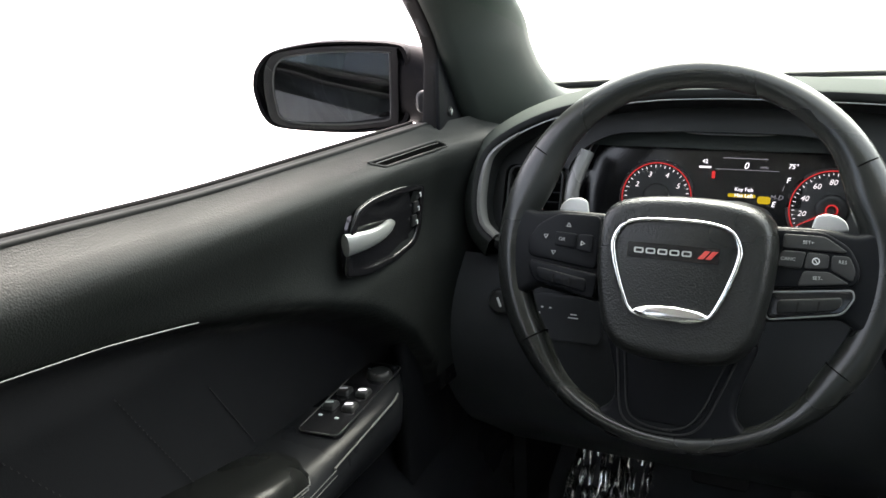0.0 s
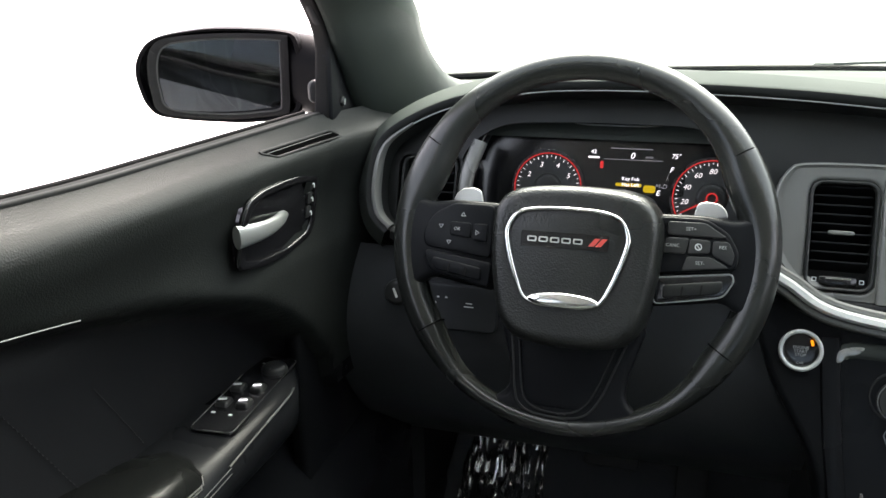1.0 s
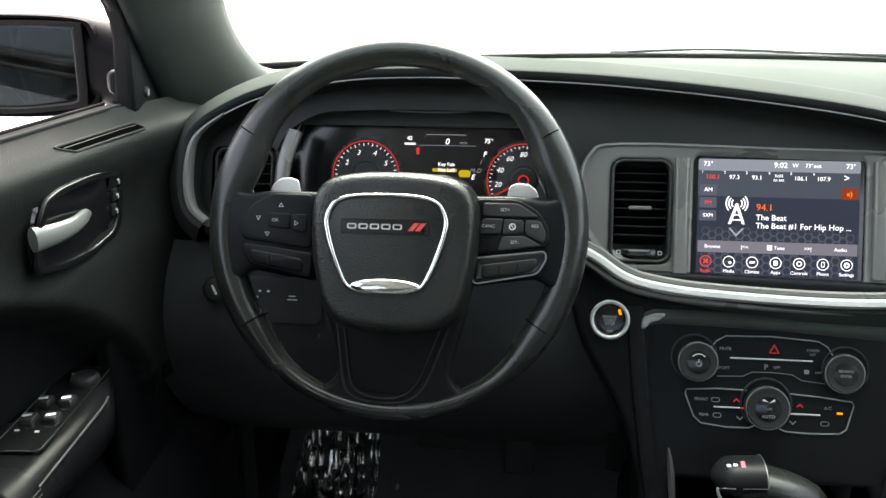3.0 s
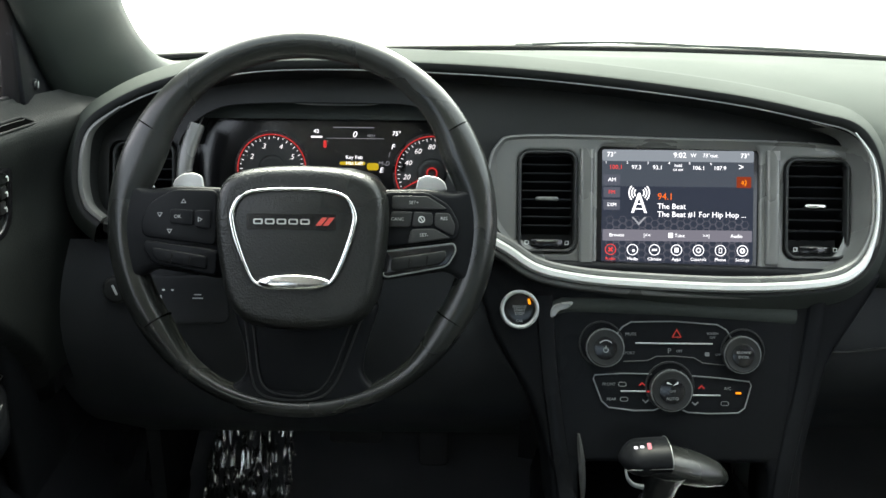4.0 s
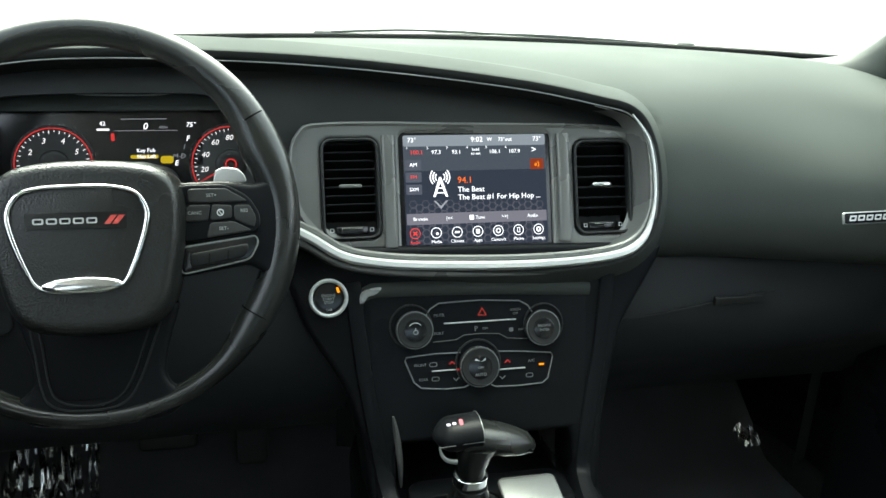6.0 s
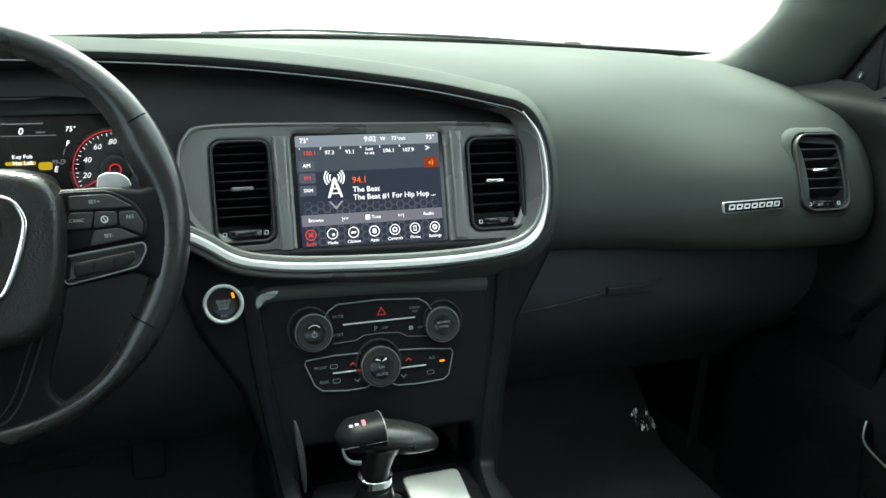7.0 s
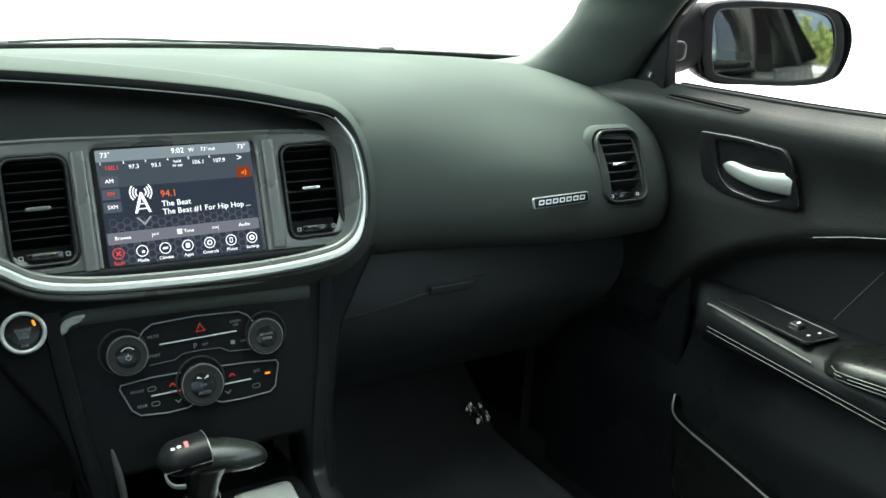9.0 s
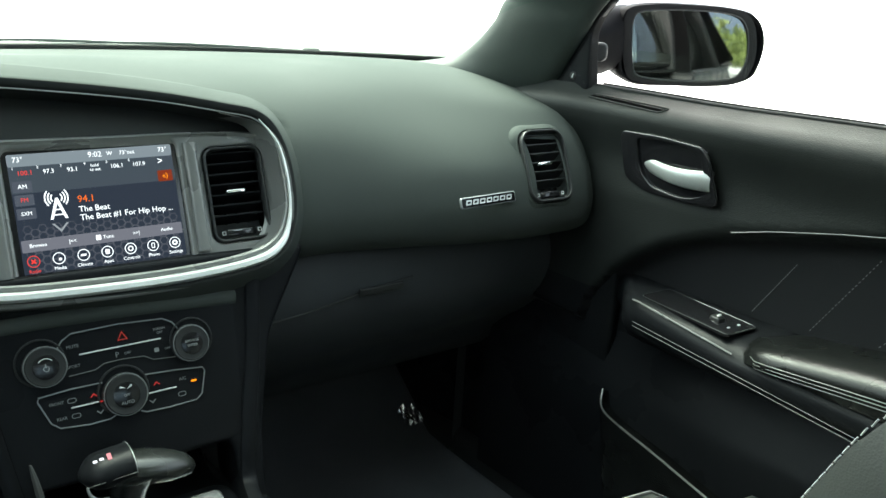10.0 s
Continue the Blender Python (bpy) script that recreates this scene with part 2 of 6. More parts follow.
SEATLEATHER = material("seat_leather", (0.036, 0.040, 0.037), 0.42, grain=700, bump=0.2, vary=0.15, voronoi=True, spec=0.4)
HOUSING = material("mirror_paint", (0.003, 0.003, 0.0033), 0.5, grain=2500, vary=0.1, spec=0.02)
VOID = material("slot_black", (0.002, 0.002, 0.002), 0.9, vary=0.1, spec=0.0)
MATT = material("matt_black_rubber", (0.010, 0.010, 0.010), 0.85, grain=900, bump=0.2, vary=0.2, spec=0.06)
DIMMARK = material("dim_print", (0.20, 0.21, 0.21), 0.5, vary=0.1)
MARK = material("pale_print", (0.55, 0.57, 0.57), 0.5, vary=0.05)
REDPAINT = material("red_paint", (0.45, 0.05, 0.04), 0.4, vary=0.05)
CONCRETE = material("pale_concrete", (0.62, 0.61, 0.59), 0.8, grain=60, bump=0.3, vary=0.08, blotch=0.5)
WHITE_G = glow("white_light", (0.90, 0.93, 1.0), 1.5)
GREY_G = glow("grey_light", (0.35, 0.37, 0.42), 0.5)
RED_G = glow("red_light", (0.9, 0.05, 0.05), 0.55)
AMBER_G = glow("amber_light", (1.0, 0.28, 0.01), 1.3)
YELLOW_G = glow("yellow_light", (0.85, 0.62, 0.02), 0.48)
SIDEGLASS = thin_glass("side_glass", (0.86, 0.92, 0.88), 0.04, True)
SHIELD = thin_glass("windscreen_glass", (0.85, 0.97, 0.89), 0.05)
INSERT_MAT = material("black_door_insert", (0.0075, 0.0080, 0.0092), 0.6, grain=900, bump=0.3, vary=0.2, spec=0.2)

# ---- the place: pale ground, car shell ----
ground = link_mesh("ground", mesh_of([(-900, -900, 0), (900, -900, 0), (900, 900, 0), (-900, 900, 0)], [(0, 1, 2, 3)]), CONCRETE)
tagged(ground, "pale bright concrete floor round the car", "ground", kind="structure")

FACE_RAKE = 19.0
FT = math.tan(radians(FACE_RAKE))
FN = Vector((0, -math.cos(radians(FACE_RAKE)), math.sin(radians(FACE_RAKE))))


def face_pt(x, z, off=0.0):
    """A point of the raked face of the centre panel, off metres towards the cabin."""
    return Vector((x, 0.58 + (z - 0.958) * FT, z)) + FN * off


def door_x(y):
    """Half width of the cabin at the door's inner skin."""
    return 0.700 + 0.06 * (0.45 - y)


# carpet, toe board and tunnel
def carpet_fn(x, y):
    z = 0.30 + 0.28 * ease(0.85, 1.25, y) + 0.02 * math.sin(3 * x + 2 * y) * 0.3
    return (x, y, z)


floor = link_mesh("floor", grid_skin(carpet_fn, steps(-0.80, 0.80, 30), steps(-1.6, 1.32, 40)), CARPET)
thicken(floor, 0.02, 1.0)
tagged(floor, "black carpeted car floor rising to the toe board", "floor", kind="structure")

firewall = link_mesh("wall_front", plate([rrect(1.50, 0.78, 0.02)], 0.02), DARK, m=pose(0, 1.33, 0.63, 90))
tagged(firewall, "dark front bulkhead under the dashboard", "wall", kind="structure")


# roof and rear shell, with openings for windscreen, side and rear glass
def roof_fn(x, y):
    return (x * (0.62 + 0.02 * math.cos(y)), y, 1.385 - 0.055 * x * x - 0.03 * ((y + 0.55) / 0.8) ** 2)


roof = link_mesh("ceiling", grid_skin(roof_fn, steps(-1, 1, 16), steps(-1.35, 0.14, 16)), HEADLINER)
thicken(roof, 0.035, 1.0)
tagged(roof, "grey cloth headliner under the roof", "ceiling", kind="structure")

rear_deck = link_mesh("wall_rear", plate([rounded([(-0.78, 0), (0.78, 0), (0.76, 0.72), (-0.76, 0.72)], 0.05)], 0.05, 0.01), DARK, m=pose(0, -1.62, 0.30, 90))
tagged(rear_deck, "dark rear seat back and shelf", "wall", kind="structure")
for s in (-1, 1):
    # rear quarter and pillars
    quarter = link_mesh("wall_left" if s < 0 else "wall_right", plate([rounded([(-1.68, 0.30), (-0.42, 0.30), (-0.42, 1.06), (-1.68, 1.06)], 0.03)], 0.07, 0.01), PLASTIC,
                        m=pose(s * 0.80, 0, 0, 90, 0, 90))
    tagged(quarter, "black trimmed rear door of the car", "wall", kind="structure")
    pillar = link_mesh("trim", sweep(spline([(s * 0.76, -0.46, 1.05), (s * 0.73, -0.50, 1.20), (s * 0.64, -0.54, 1.36)], 6), rrect(0.05, 0.11, 0.015), (1, 0, 0)), PANELGREY)
    tagged(pillar, "black trimmed centre pillar", "pillar", kind="structure")
    cpil = link_mesh("trim", sweep(spline([(s * 0.74, -1.66, 1.02), (s * 0.66, -1.50, 1.22), (s * 0.58, -1.34, 1.35)], 6), rrect(0.05, 0.22, 0.02), (1, 0, 0)), PANELGREY)
    tagged(cpil, "black trimmed rear pillar", "pillar", kind="structure")
    rail = link_mesh("trim", sweep(spline([(s * 0.615, 0.14, 1.345), (s * 0.655, -0.5, 1.40), (s * 0.60, -1.35, 1.36)], 8), rrect(0.05, 0.06, 0.02), (0, 0, 1)), HEADLINER)
    tagged(rail, "grey roof rail above the side glass", "trim", kind="structure")
header = link_mesh("trim", sweep(spline([(-0.60, 0.13, 1.325), (0, 0.20, 1.375), (0.60, 0.13, 1.325)], 8), rrect(0.07, 0.03, 0.012), (0, 0, 1)), HEADLINER)
tagged(header, "grey roof header above the windscreen", "trim", kind="structure")


# windscreen
def base_y(x):
    return 1.14 - 0.47 * x * x


def screen_fn(x, t):
    top = Vector((x * 0.62, 0.20 - 0.18 * (x * 0.62) ** 2, 1.375 - 0.13 * (x * 0.62) ** 2))
    bot = Vector((x * 0.76, base_y(x * 0.74) + 0.02, 1.060))
    p = bot.lerp(top, t)
    p.z += 0.02 * math.sin(math.pi * t)
    return p


window_1 = link_mesh("window_1", grid_skin(screen_fn, steps(-1, 1, 14), steps(0, 1, 8)), SHIELD)
tagged(window_1, "clear green-tinted windscreen", "windscreen", kind="structure")

# scuttle below the windscreen, with its rubber lip
cowl = link_mesh("trim", grid_skin(lambda x, t: (x, base_y(x) + 0.012 + 0.20 * t, 1.062 + 0.0185 * math.sin(math.pi * min(t * 1.1, 1)) - 0.03 * t * t), steps(-0.86, 0.86, 40), steps(0, 1, 8)), COWL)
thicken(cowl, 0.006)
tagged(cowl, "black plastic scuttle at the windscreen's foot", "scuttle", kind="structure")
lip = link_mesh("trim", tube([(x, base_y(x) + 0.004, 1.0750 - 0.002 * ease(0.2, 0.7, x)) for x in steps(-0.72, 0.72, 40)], 0.0055), MATT)
tagged(lip, "black rubber lip along the windscreen's foot", "seal", kind="structure")


def wiper(x0, x1, lift):
    w = thing("windscreen_wiper", "black windscreen wiper lying on the scuttle", "wiper", group="wipers")
    arm = [(x0 + (x1 - x0) * t, base_y(x0 + (x1 - x0) * t) + 0.055 + 0.03 * t, 1.0768 + lift * math.sin(math.pi * t) - 0.006 * ease(0.2, 0.7, x0 + (x1 - x0) * t)) for t in steps(0, 1, 14)]
    part("arm", sweep(arm, rrect(0.008, 0.005, 0.002), (0, 0, 1)), COWL, w)
    part("blade", sweep([(p[0] + 0.04 * (1 if x1 > x0 else -1), p[1] + 0.015, p[2] - 0.008) for p in arm], rrect(0.006, 0.007, 0.002), (0, 0, 1)), MATT, w)
    part("cap", dome(circle(0.016, 16), 0.008), COWL, w, pose(x0, base_y(x0) + 0.055, 1.0725))
    return w


wiper(-0.12, 0.20, 0.004)
wiper(0.515, 0.20, 0.002)


# ---- windscreen pillars ----
PIL_IN = [(0.535, 0.905, 1.066), (0.590, 0.835, 1.074), (0.624, 0.780, 1.090), (0.636, 0.738, 1.118), (0.639, 0.698, 1.155), (0.638, 0.657, 1.200), (0.622, 0.470, 1.275), (0.585, 0.170, 1.352)]
PIL_OUT = [(0.700, 0.690, 0.985), (0.698, 0.660, 1.020), (0.695, 0.630, 1.050), (0.692, 0.600, 1.085), (0.690, 0.560, 1.140), (0.688, 0.510, 1.200), (0.668, 0.380, 1.280), (0.625, 0.160, 1.345)]
for s in (-1, 1):
    A = spline([Vector((s * x, y, z)) for x, y, z in PIL_IN], 6)
    B = spline([Vector((s * x, y, z)) for x, y, z in PIL_OUT], 6)
    rings = []
    for p, q in zip(A, B):
        inward = Vector((-s * 0.75, -0.45, 0.25)).normalized()
        row = [p + Vector((s * 0.05, 0.06, 0.0)), p + Vector((s * 0.012, 0.014, 0.002)), p]
        for k in range(1, 8):
            t = k / 8
            row.append(p.lerp(q, t) + inward * 0.020 * math.sin(math.pi * t) ** 0.8)
        row += [q, q + Vector((s * 0.03, 0.01, 0)), q + Vector((s * 0.05, 0.06, 0))]
        rings.append(row)
    pil = link_mesh("trim", loft(rings, True, True, 60), PILLAR)
    tagged(pil, "dark grey windscreen pillar trim", "pillar", kind="structure")


# kick panels beside the footwells, and sills under the doors
for s in (-1, 1):
    kick = link_mesh("wall_kick", grid_skin(lambda y, z: (s * (0.715 - 0.05 * ease(0.7, 1.3, y)), y, z), steps(0.46, 1.34, 8), steps(0.26, 1.00, 8)), STACKBLACK)
    thicken(kick, 0.02, 1.0)
    tagged(kick, "black kick panel beside the footwell", "wall", kind="structure")
    sill = link_mesh("trim", sweep([(s * 0.775, -1.7, 0.31), (s * 0.775, 1.3, 0.31)], rrect(0.17, 0.12, 0.03), (0, 0, 1)), PLASTIC)
    tagged(sill, "black door sill trim", "sill", kind="structure")

# clear glass behind the front seats
TINT = thin_glass("rear_glass", (0.74, 0.80, 0.76), 0.05, True)
SIDE_TINT = thin_glass("rear_side_glass", (0.62, 0.67, 0.64), 0.34, True)
rear_glass = link_mesh("window_2", grid_skin(lambda x, t: (x * (0.76 - 0.16 * t), -1.70 + 0.37 * t, 1.02 + 0.34 * t), steps(-1, 1, 8), steps(0, 1, 4)), TINT)
tagged(rear_glass, "clear heated rear window", "rear window", kind="structure")
for s, nm in ((-1, "window_3"), (1, "window_4")):
    side_glass = link_mesh(nm, grid_skin(lambda y, t: (s * (0.78 - 0.165 * t * t - 0.01 * t), y + (0.24 * t if y < -1.5 else 0), 1.06 + 0.30 * t), steps(-1.68, -0.44, 8), steps(0, 1, 5)), SIDE_TINT)
    tagged(side_glass, "clear rear side window", "window", kind="structure")

shelf = link_mesh("wall_shelf", plate([rounded([(-0.86, 0.86), (0.86, 0.86), (0.86, 1.38), (-0.86, 1.38)], 0.02)], 0.012), DARK, m=pose(0, 0, 1.018))
tagged(shelf, "dark shelf under the scuttle", "wall", kind="structure")

# ---- dashboard ----
dash = thing("dashboard", "black soft-touch dashboard with a raised brow round the driver's panel", "dashboard")

# the opening's edge, clockwise from the lower left, as (x, z) on the raked face
RING_TOP = [(-0.632, 0.936), (-0.650, 0.952), (-0.656, 0.985), (-0.648, 1.026), (-0.615, 1.052), (-0.560, 1.074), (-0.480, 1.089), (-0.400, 1.0935), (-0.300, 1.0925), (-0.190, 1.088), (-0.070, 1.078),
            (0.055, 1.063), (0.140, 1.047), (0.184, 1.035), (0.204, 1.006), (0.210, 0.962), (0.205, 0.922), (0.188, 0.893), (0.150, 0.879)]
RING_LOW = [(0.150, 0.879), (0.057, 0.874), (-0.067, 0.878), (-0.129, 0.884), (-0.165, 0.893), (-0.195, 0.911), (-0.225, 0.926), (-0.300, 0.930), (-0.450, 0.928), (-0.580, 0.930), (-0.632, 0.936)]


def ring_path(table, off, n=7):
    return [face_pt(p.x, p.y, off) for p in spline([Vector(q) for q in table], n)]


BROW = [(-0.004, -0.060), (-0.002, -0.006), (0.001, 0.0045), (0.0035, 0.0070), (0.0090, 0.0078), (0.0104, 0.0070), (0.0120, 0.0050), (0.0275, -0.0130), (0.0296, -0.0185), (0.0306, -0.027), (0.0308, -0.042), (0.025, -0.072), (0.004, -0.115)]


def brow_mesh(section):
    path = ring_path(RING_TOP + RING_LOW[1:5], 0.025)
    n = len(path) - 1
    rings = []
    for i, p in enumerate(path):
        t = (path[min(i + 1, n)] - path[max(i - 1, 0)]).normalized()
        side = t.cross(FN).normalized()
        k = ease(n, n - 24, i)
        rings.append([p - side * (a * k if a > 0 else a) + FN * (b if b < 0 else b * (0.3 + 0.7 * k)) for a, b in section])
    return loft(rings, False, False, 60)


part("brow", brow_mesh(BROW[4:]), SOFT, dash)
# inner face coloured near black for the deep shade under the brow
part("brow_reveal", brow_mesh(BROW[:5]), PANELGREY, dash, label="inner face of the brow, its shade put into the black")
me = sweep(ring_path(RING_TOP, 0.027), rrect(0.0016, 0.0024, 0.0007, 2), FN)
part("trim_line", me, TRIMLINE, dash, label="thin bright line round the driver's panel")
# broad bright sill along the lower right of the opening
SILL = RING_TOP[13:] + RING_LOW[1:7]
reach = lambda t: 0.12 + 0.18 * ease(0.0, 0.12, t) + 0.70 * ease(0.22, 0.42, t)
me = sweep(ring_path(SILL, 0.034), [(-0.0050, -0.012), (-0.0055, 0.0), (-0.0025, 0.0045), (0.0025, 0.0045), (0.0050, 0.0005), (0.0050, -0.012)], FN, scale=reach)
part("trim_sill", me, BRIGHT, dash, label="satin silver sill under the screen panel")
for k, (a_, b_, mat_) in enumerate(((0.0085, -0.0035, SATIN), (-0.0090, -0.0050, SATIN))):
    me = sweep(ring_path(SILL, 0.034), [(a_ - 0.0034, b_ - 0.010), (a_ - 0.0036, b_), (a_ - 0.0015, b_ + 0.0020), (a_ + 0.0015, b_ + 0.0018), (a_ + 0.0036, b_ - 0.0005), (a_ + 0.0034, b_ - 0.010)], FN, scale=lambda t: 0.10 + 0.35 * ease(0.0, 0.15, t) + 0.55 * ease(0.22, 0.42, t))
    part("sill_edge", me, mat_, dash, label="satin grey lower edge of the sill" if k == 0 else "satin grey upper step of the sill")
# dished satin band between the sill and the vents
band = ring_path(RING_TOP[12:] + RING_LOW[1:5], 0.025)
rings = []
for i, q in enumerate(band):
    t_ = (band[min(i + 1, len(band) - 1)] - band[max(i - 1, 0)]).normalized()
    side = t_.cross(FN).normalized()
    k = 0.15 + 0.85 * ease(0, 16, i) * ease(len(band) - 1, len(band) - 14, i)
    rings.append([q - side * a * (k if a < -0.004 else 1) + FN * b for a, b in ((-0.0035, 0.0060), (-0.0060, 0.0), (-0.0090, -0.0090), (-0.0120, -0.0165), (-0.0150, -0.0210))])
part("surround_band", loft(rings, False, False, 80), SATIN, dash, label="satin grey dished band round the screen panel")
SILL2 = RING_TOP[:5]
me = sweep(ring_path(SILL2, 0.030), [(-0.004, -0.012), (-0.0045, 0.0), (-0.002, 0.004), (0.002, 0.004), (0.0045, 0.0), (0.004, -0.012)], FN, scale=lambda t: 1.0 - 0.7 * ease(0.5, 1.0, t))
part("trim_sill", me, SATIN, dash, label="satin grey sill round the driver's side vent")
# recess walls and backing
me = strip(ring_path(RING_LOW, 0.025), [(-a, b) for a, b in [(-0.002, -0.060), (-0.002, 0.0), (0.004, 0.004), (0.012, 0.0), (0.016, -0.02)]], FN)
part("lower_lip", me, PLASTIC, dash)
back = [(p.x, p.y) for p in spline([Vector(q) for q in RING_TOP[:-1] + RING_LOW[:-1]], 4, True)]
back = [(x, (z - 0.958) / math.cos(radians(FACE_RAKE))) for x, z in back]
PANEL = plane_pose(0, 0.58, 0.958, FACE_RAKE)


def panel_xy(x, z):
    return (x, (z - 0.958) / math.cos(radians(FACE_RAKE)))


CL_HOLE = [panel_xy(x, z) for x, z in [(-0.565, 0.925), (-0.565, 1.03), (-0.52, 1.062), (-0.44, 1.066), (-0.30, 1.066), (-0.245, 1.05), (-0.235, 0.925)]]
VENT_L_HOLE = rrect(0.066, 0.114, 0.012, cx=-0.147, cy=0.004)
VENT_R_HOLE = rrect(0.073, 0.113, 0.012, cx=0.156, cy=-0.001)
me = plate([back, rounded(CL_HOLE, 0.03), rounded(rrect(0.071, 0.119, 0.012, cx=-0.147, cy=0.004), 0.001, 1), rrect(0.078, 0.118, 0.012, cx=0.156, cy=-0.001), rrect(0.08, 0.11, 0.012, cx=-0.60, cy=0.012)], 0.006, 0.001)
# backing takes the same darkened colour in place of shade
part("backing_panel", me, PANELGREY, dash, PANEL @ flat(0, 0, -0.012), label="matt panel inside the brow, blackened to look shaded")
# satin surround of vents and screen
OUT = [(-0.215, 0.990), (-0.205, 1.022), (-0.170, 1.033), (0.0, 1.031), (0.165, 1.027), (0.199, 1.012), (0.206, 0.965), (0.201, 0.920), (0.180, 0.892), (0.145, 0.882), (0.055, 0.879), (-0.067, 0.883), (-0.127, 0.889), (-0.160, 0.898), (-0.190, 0.915), (-0.213, 0.945)]
out = [panel_xy(p.x, p.y) for p in spline([Vector(q) for q in OUT], 4, True)]
me = plate([out, VENT_L_HOLE, VENT_R_HOLE, rrect(0.182, 0.1435, 0.010, cy=-0.0035)], 0.016, 0.0042, 4)
for v_ in me.vertices:
    v_.co.z += 0.005 * (v_.co.y / 0.08) ** 2
part("screen_surround", me, SATIN, dash, PANEL @ flat(0, 0, -0.0135), label="satin grey surround of screen and vents")
# raised outer edge of the surround
n_ = len(out)
rings = [[], [], []]
for i, p in enumerate(out):
    d_ = Vector(out[(i + 1) % n_]) - Vector(out[i - 1])
    nv = Vector((-d_.y, d_.x)).normalized()
    if nv.dot(Vector((-p[0], -p[1]))) < 0:
        nv = -nv
    for r_, (off, h_) in zip(rings, ((0.003, 0.016), (0.008, 0.0100), (0.014, 0.0055))):
        r_.append((p[0] + nv.x * off, p[1] + nv.y * off, h_))
part("surround_edge", loft(rings, True, False, 80), SATIN, dash, PANEL @ flat(0, 0, -0.006), label="satin grey dished edge of the surround")
# grey posts between vents and screen
for x in (-0.104, 0.105):
    me = sweep([(0, -0.063, 0), (0, 0, 0.001), (0, 0.063, 0)], rrect(0.015, 0.010, 0.004), (0, 0, 1))
    part("post", me, SATIN, dash, PANEL @ flat(x, 0.0, 0.006))

me = sweep(spline([(0, -0.075, 0), (0.002, -0.02, 0.004), (0.001, 0.04, 0.006), (0.012, 0.085, 0.0)], 5), rrect(0.017, 0.012, 0.005), (0, 0, 1))
part("post", me, SATIN, dash, PANEL @ flat(-0.551, 0.0, 0.004))

# the pad: top, passenger face and its rolled lower edge
PADPROF = [(1.02, 1.0725), (0.90, 1.080), (0.80, 1.083), (0.72, 1.076), (0.655, 1.055), (0.605, 1.015), (0.575, 0.965), (0.561, 0.925), (0.560, 0.898), (0.568, 0.876), (0.588, 0.860), (0.625, 0.851), (0.70, 0.848)]


def pad_fn(x, t):
    c = pad_fn.c
    p = c[min(int(t), len(c) - 1)]
    y, z = p
    k = ease(0.60, 1.02, y)
    y = y + (base_y(x) - 1.02) * k
    hide = ease(0.222, 0.190, x)
    y += hide * 0.16 * ease(1.045, 1.015, z)
    z += 0.010 * ease(0.3, -0.2, x) * ease(1.05, 1.07, z) * ease(1.02, 0.85, y)
    e = ease(0.50, 0.72, x)
    k2 = ease(0.44, 0.62, x)
    y -= 0.070 * ease(0.25, 0.60, x) * ((1 - k2) * ease(1.06, 0.96, z) + k2 * ease(1.086, 1.045, z))
    y += 0.070 * ease(0.665, 0.722, x) ** 2 * ease(1.0, 0.6, y)
    z -= 0.022 * e * e * ease(1.0, 0.7, y) * ease(0.95, 1.06, z)
    le = ease(-0.55, -0.72, x)
    z -= 0.06 * le
    return (x, y, z)


pad_fn.c = [(p.x, p.y) for p in spline([Vector(q) for q in PADPROF], 5)]
me = grid_skin(pad_fn, steps(-0.72, 0.722, 76), list(range(len(pad_fn.c))), lambda x, t: not (abs(x - 0.595) < 0.033 and 0.927 < pad_fn(x, t)[2] < 1.010))
pad = part("pad", me, SOFT, dash, label="dark grey soft pad over the passenger's side")

# lower fascia: knee panel, glove box
def knee_fn(x, t):
    z = 0.915 - 0.33 * t
    y = 0.570 + 0.05 * math.sin(math.pi * t) * -1 + 0.14 * t * t
    return (x, y, z)


part("knee_panel", grid_skin(knee_fn, steps(-0.71, -0.15, 16), steps(0, 1, 14)), LOWER, dash, label="black knee panel below the steering column")


def glove_fn(x, t):
    z = 0.868 - 0.30 * t
    y = 0.600 - 0.035 * math.sin(math.pi * min(t * 1.4, 1)) + 0.16 * t * t
    return (x, y, z)


glove = part("glove_box", grid_skin(glove_fn, steps(0.13, 0.72, 18), steps(0, 1, 14)), LOWER, dash, label="black glove box lid")
me = tube(spline([glove_fn(x, 0.20 + 0.10 * ease(0.45, 0.18, x)) for x in steps(0.19, 0.42, 10)], 3), 0.002)
part("lid_seam", me, PLASTIC, glove)
me = sweep(spline([Vector(glove_fn(x, 0.23)) + Vector((0, -0.004, 0)) for x in steps(0.33, 0.40, 6)], 2), rrect(0.012, 0.006, 0.0025), (0, -1, 0))
part("latch", me, PLASTIC, glove)

# centre stack carcass
STACK_RAKE = 20.0
STACK = plane_pose(0, 0.535, 0.85, STACK_RAKE)


def stack_xy(x, z):
    return (x, (z - 0.85) / math.cos(radians(STACK_RAKE)))


shape = [stack_xy(x, z) for x, z in [(-0.235, 0.905), (0.235, 0.895), (0.168, 0.80), (0.140, 0.70), (0.128, 0.58), (0.102, 0.58), (0.102, 0.695), (-0.110, 0.695), (-0.110, 0.58), (-0.132, 0.58), (-0.144, 0.70), (-0.160, 0.75), (-0.205, 0.82)]]
part("stack_body", plate([rounded(shape, 0.02)], 0.10, 0.008), STACKBLACK, dash, STACK @ flat(0, 0, -0.0945), label="black centre stack")
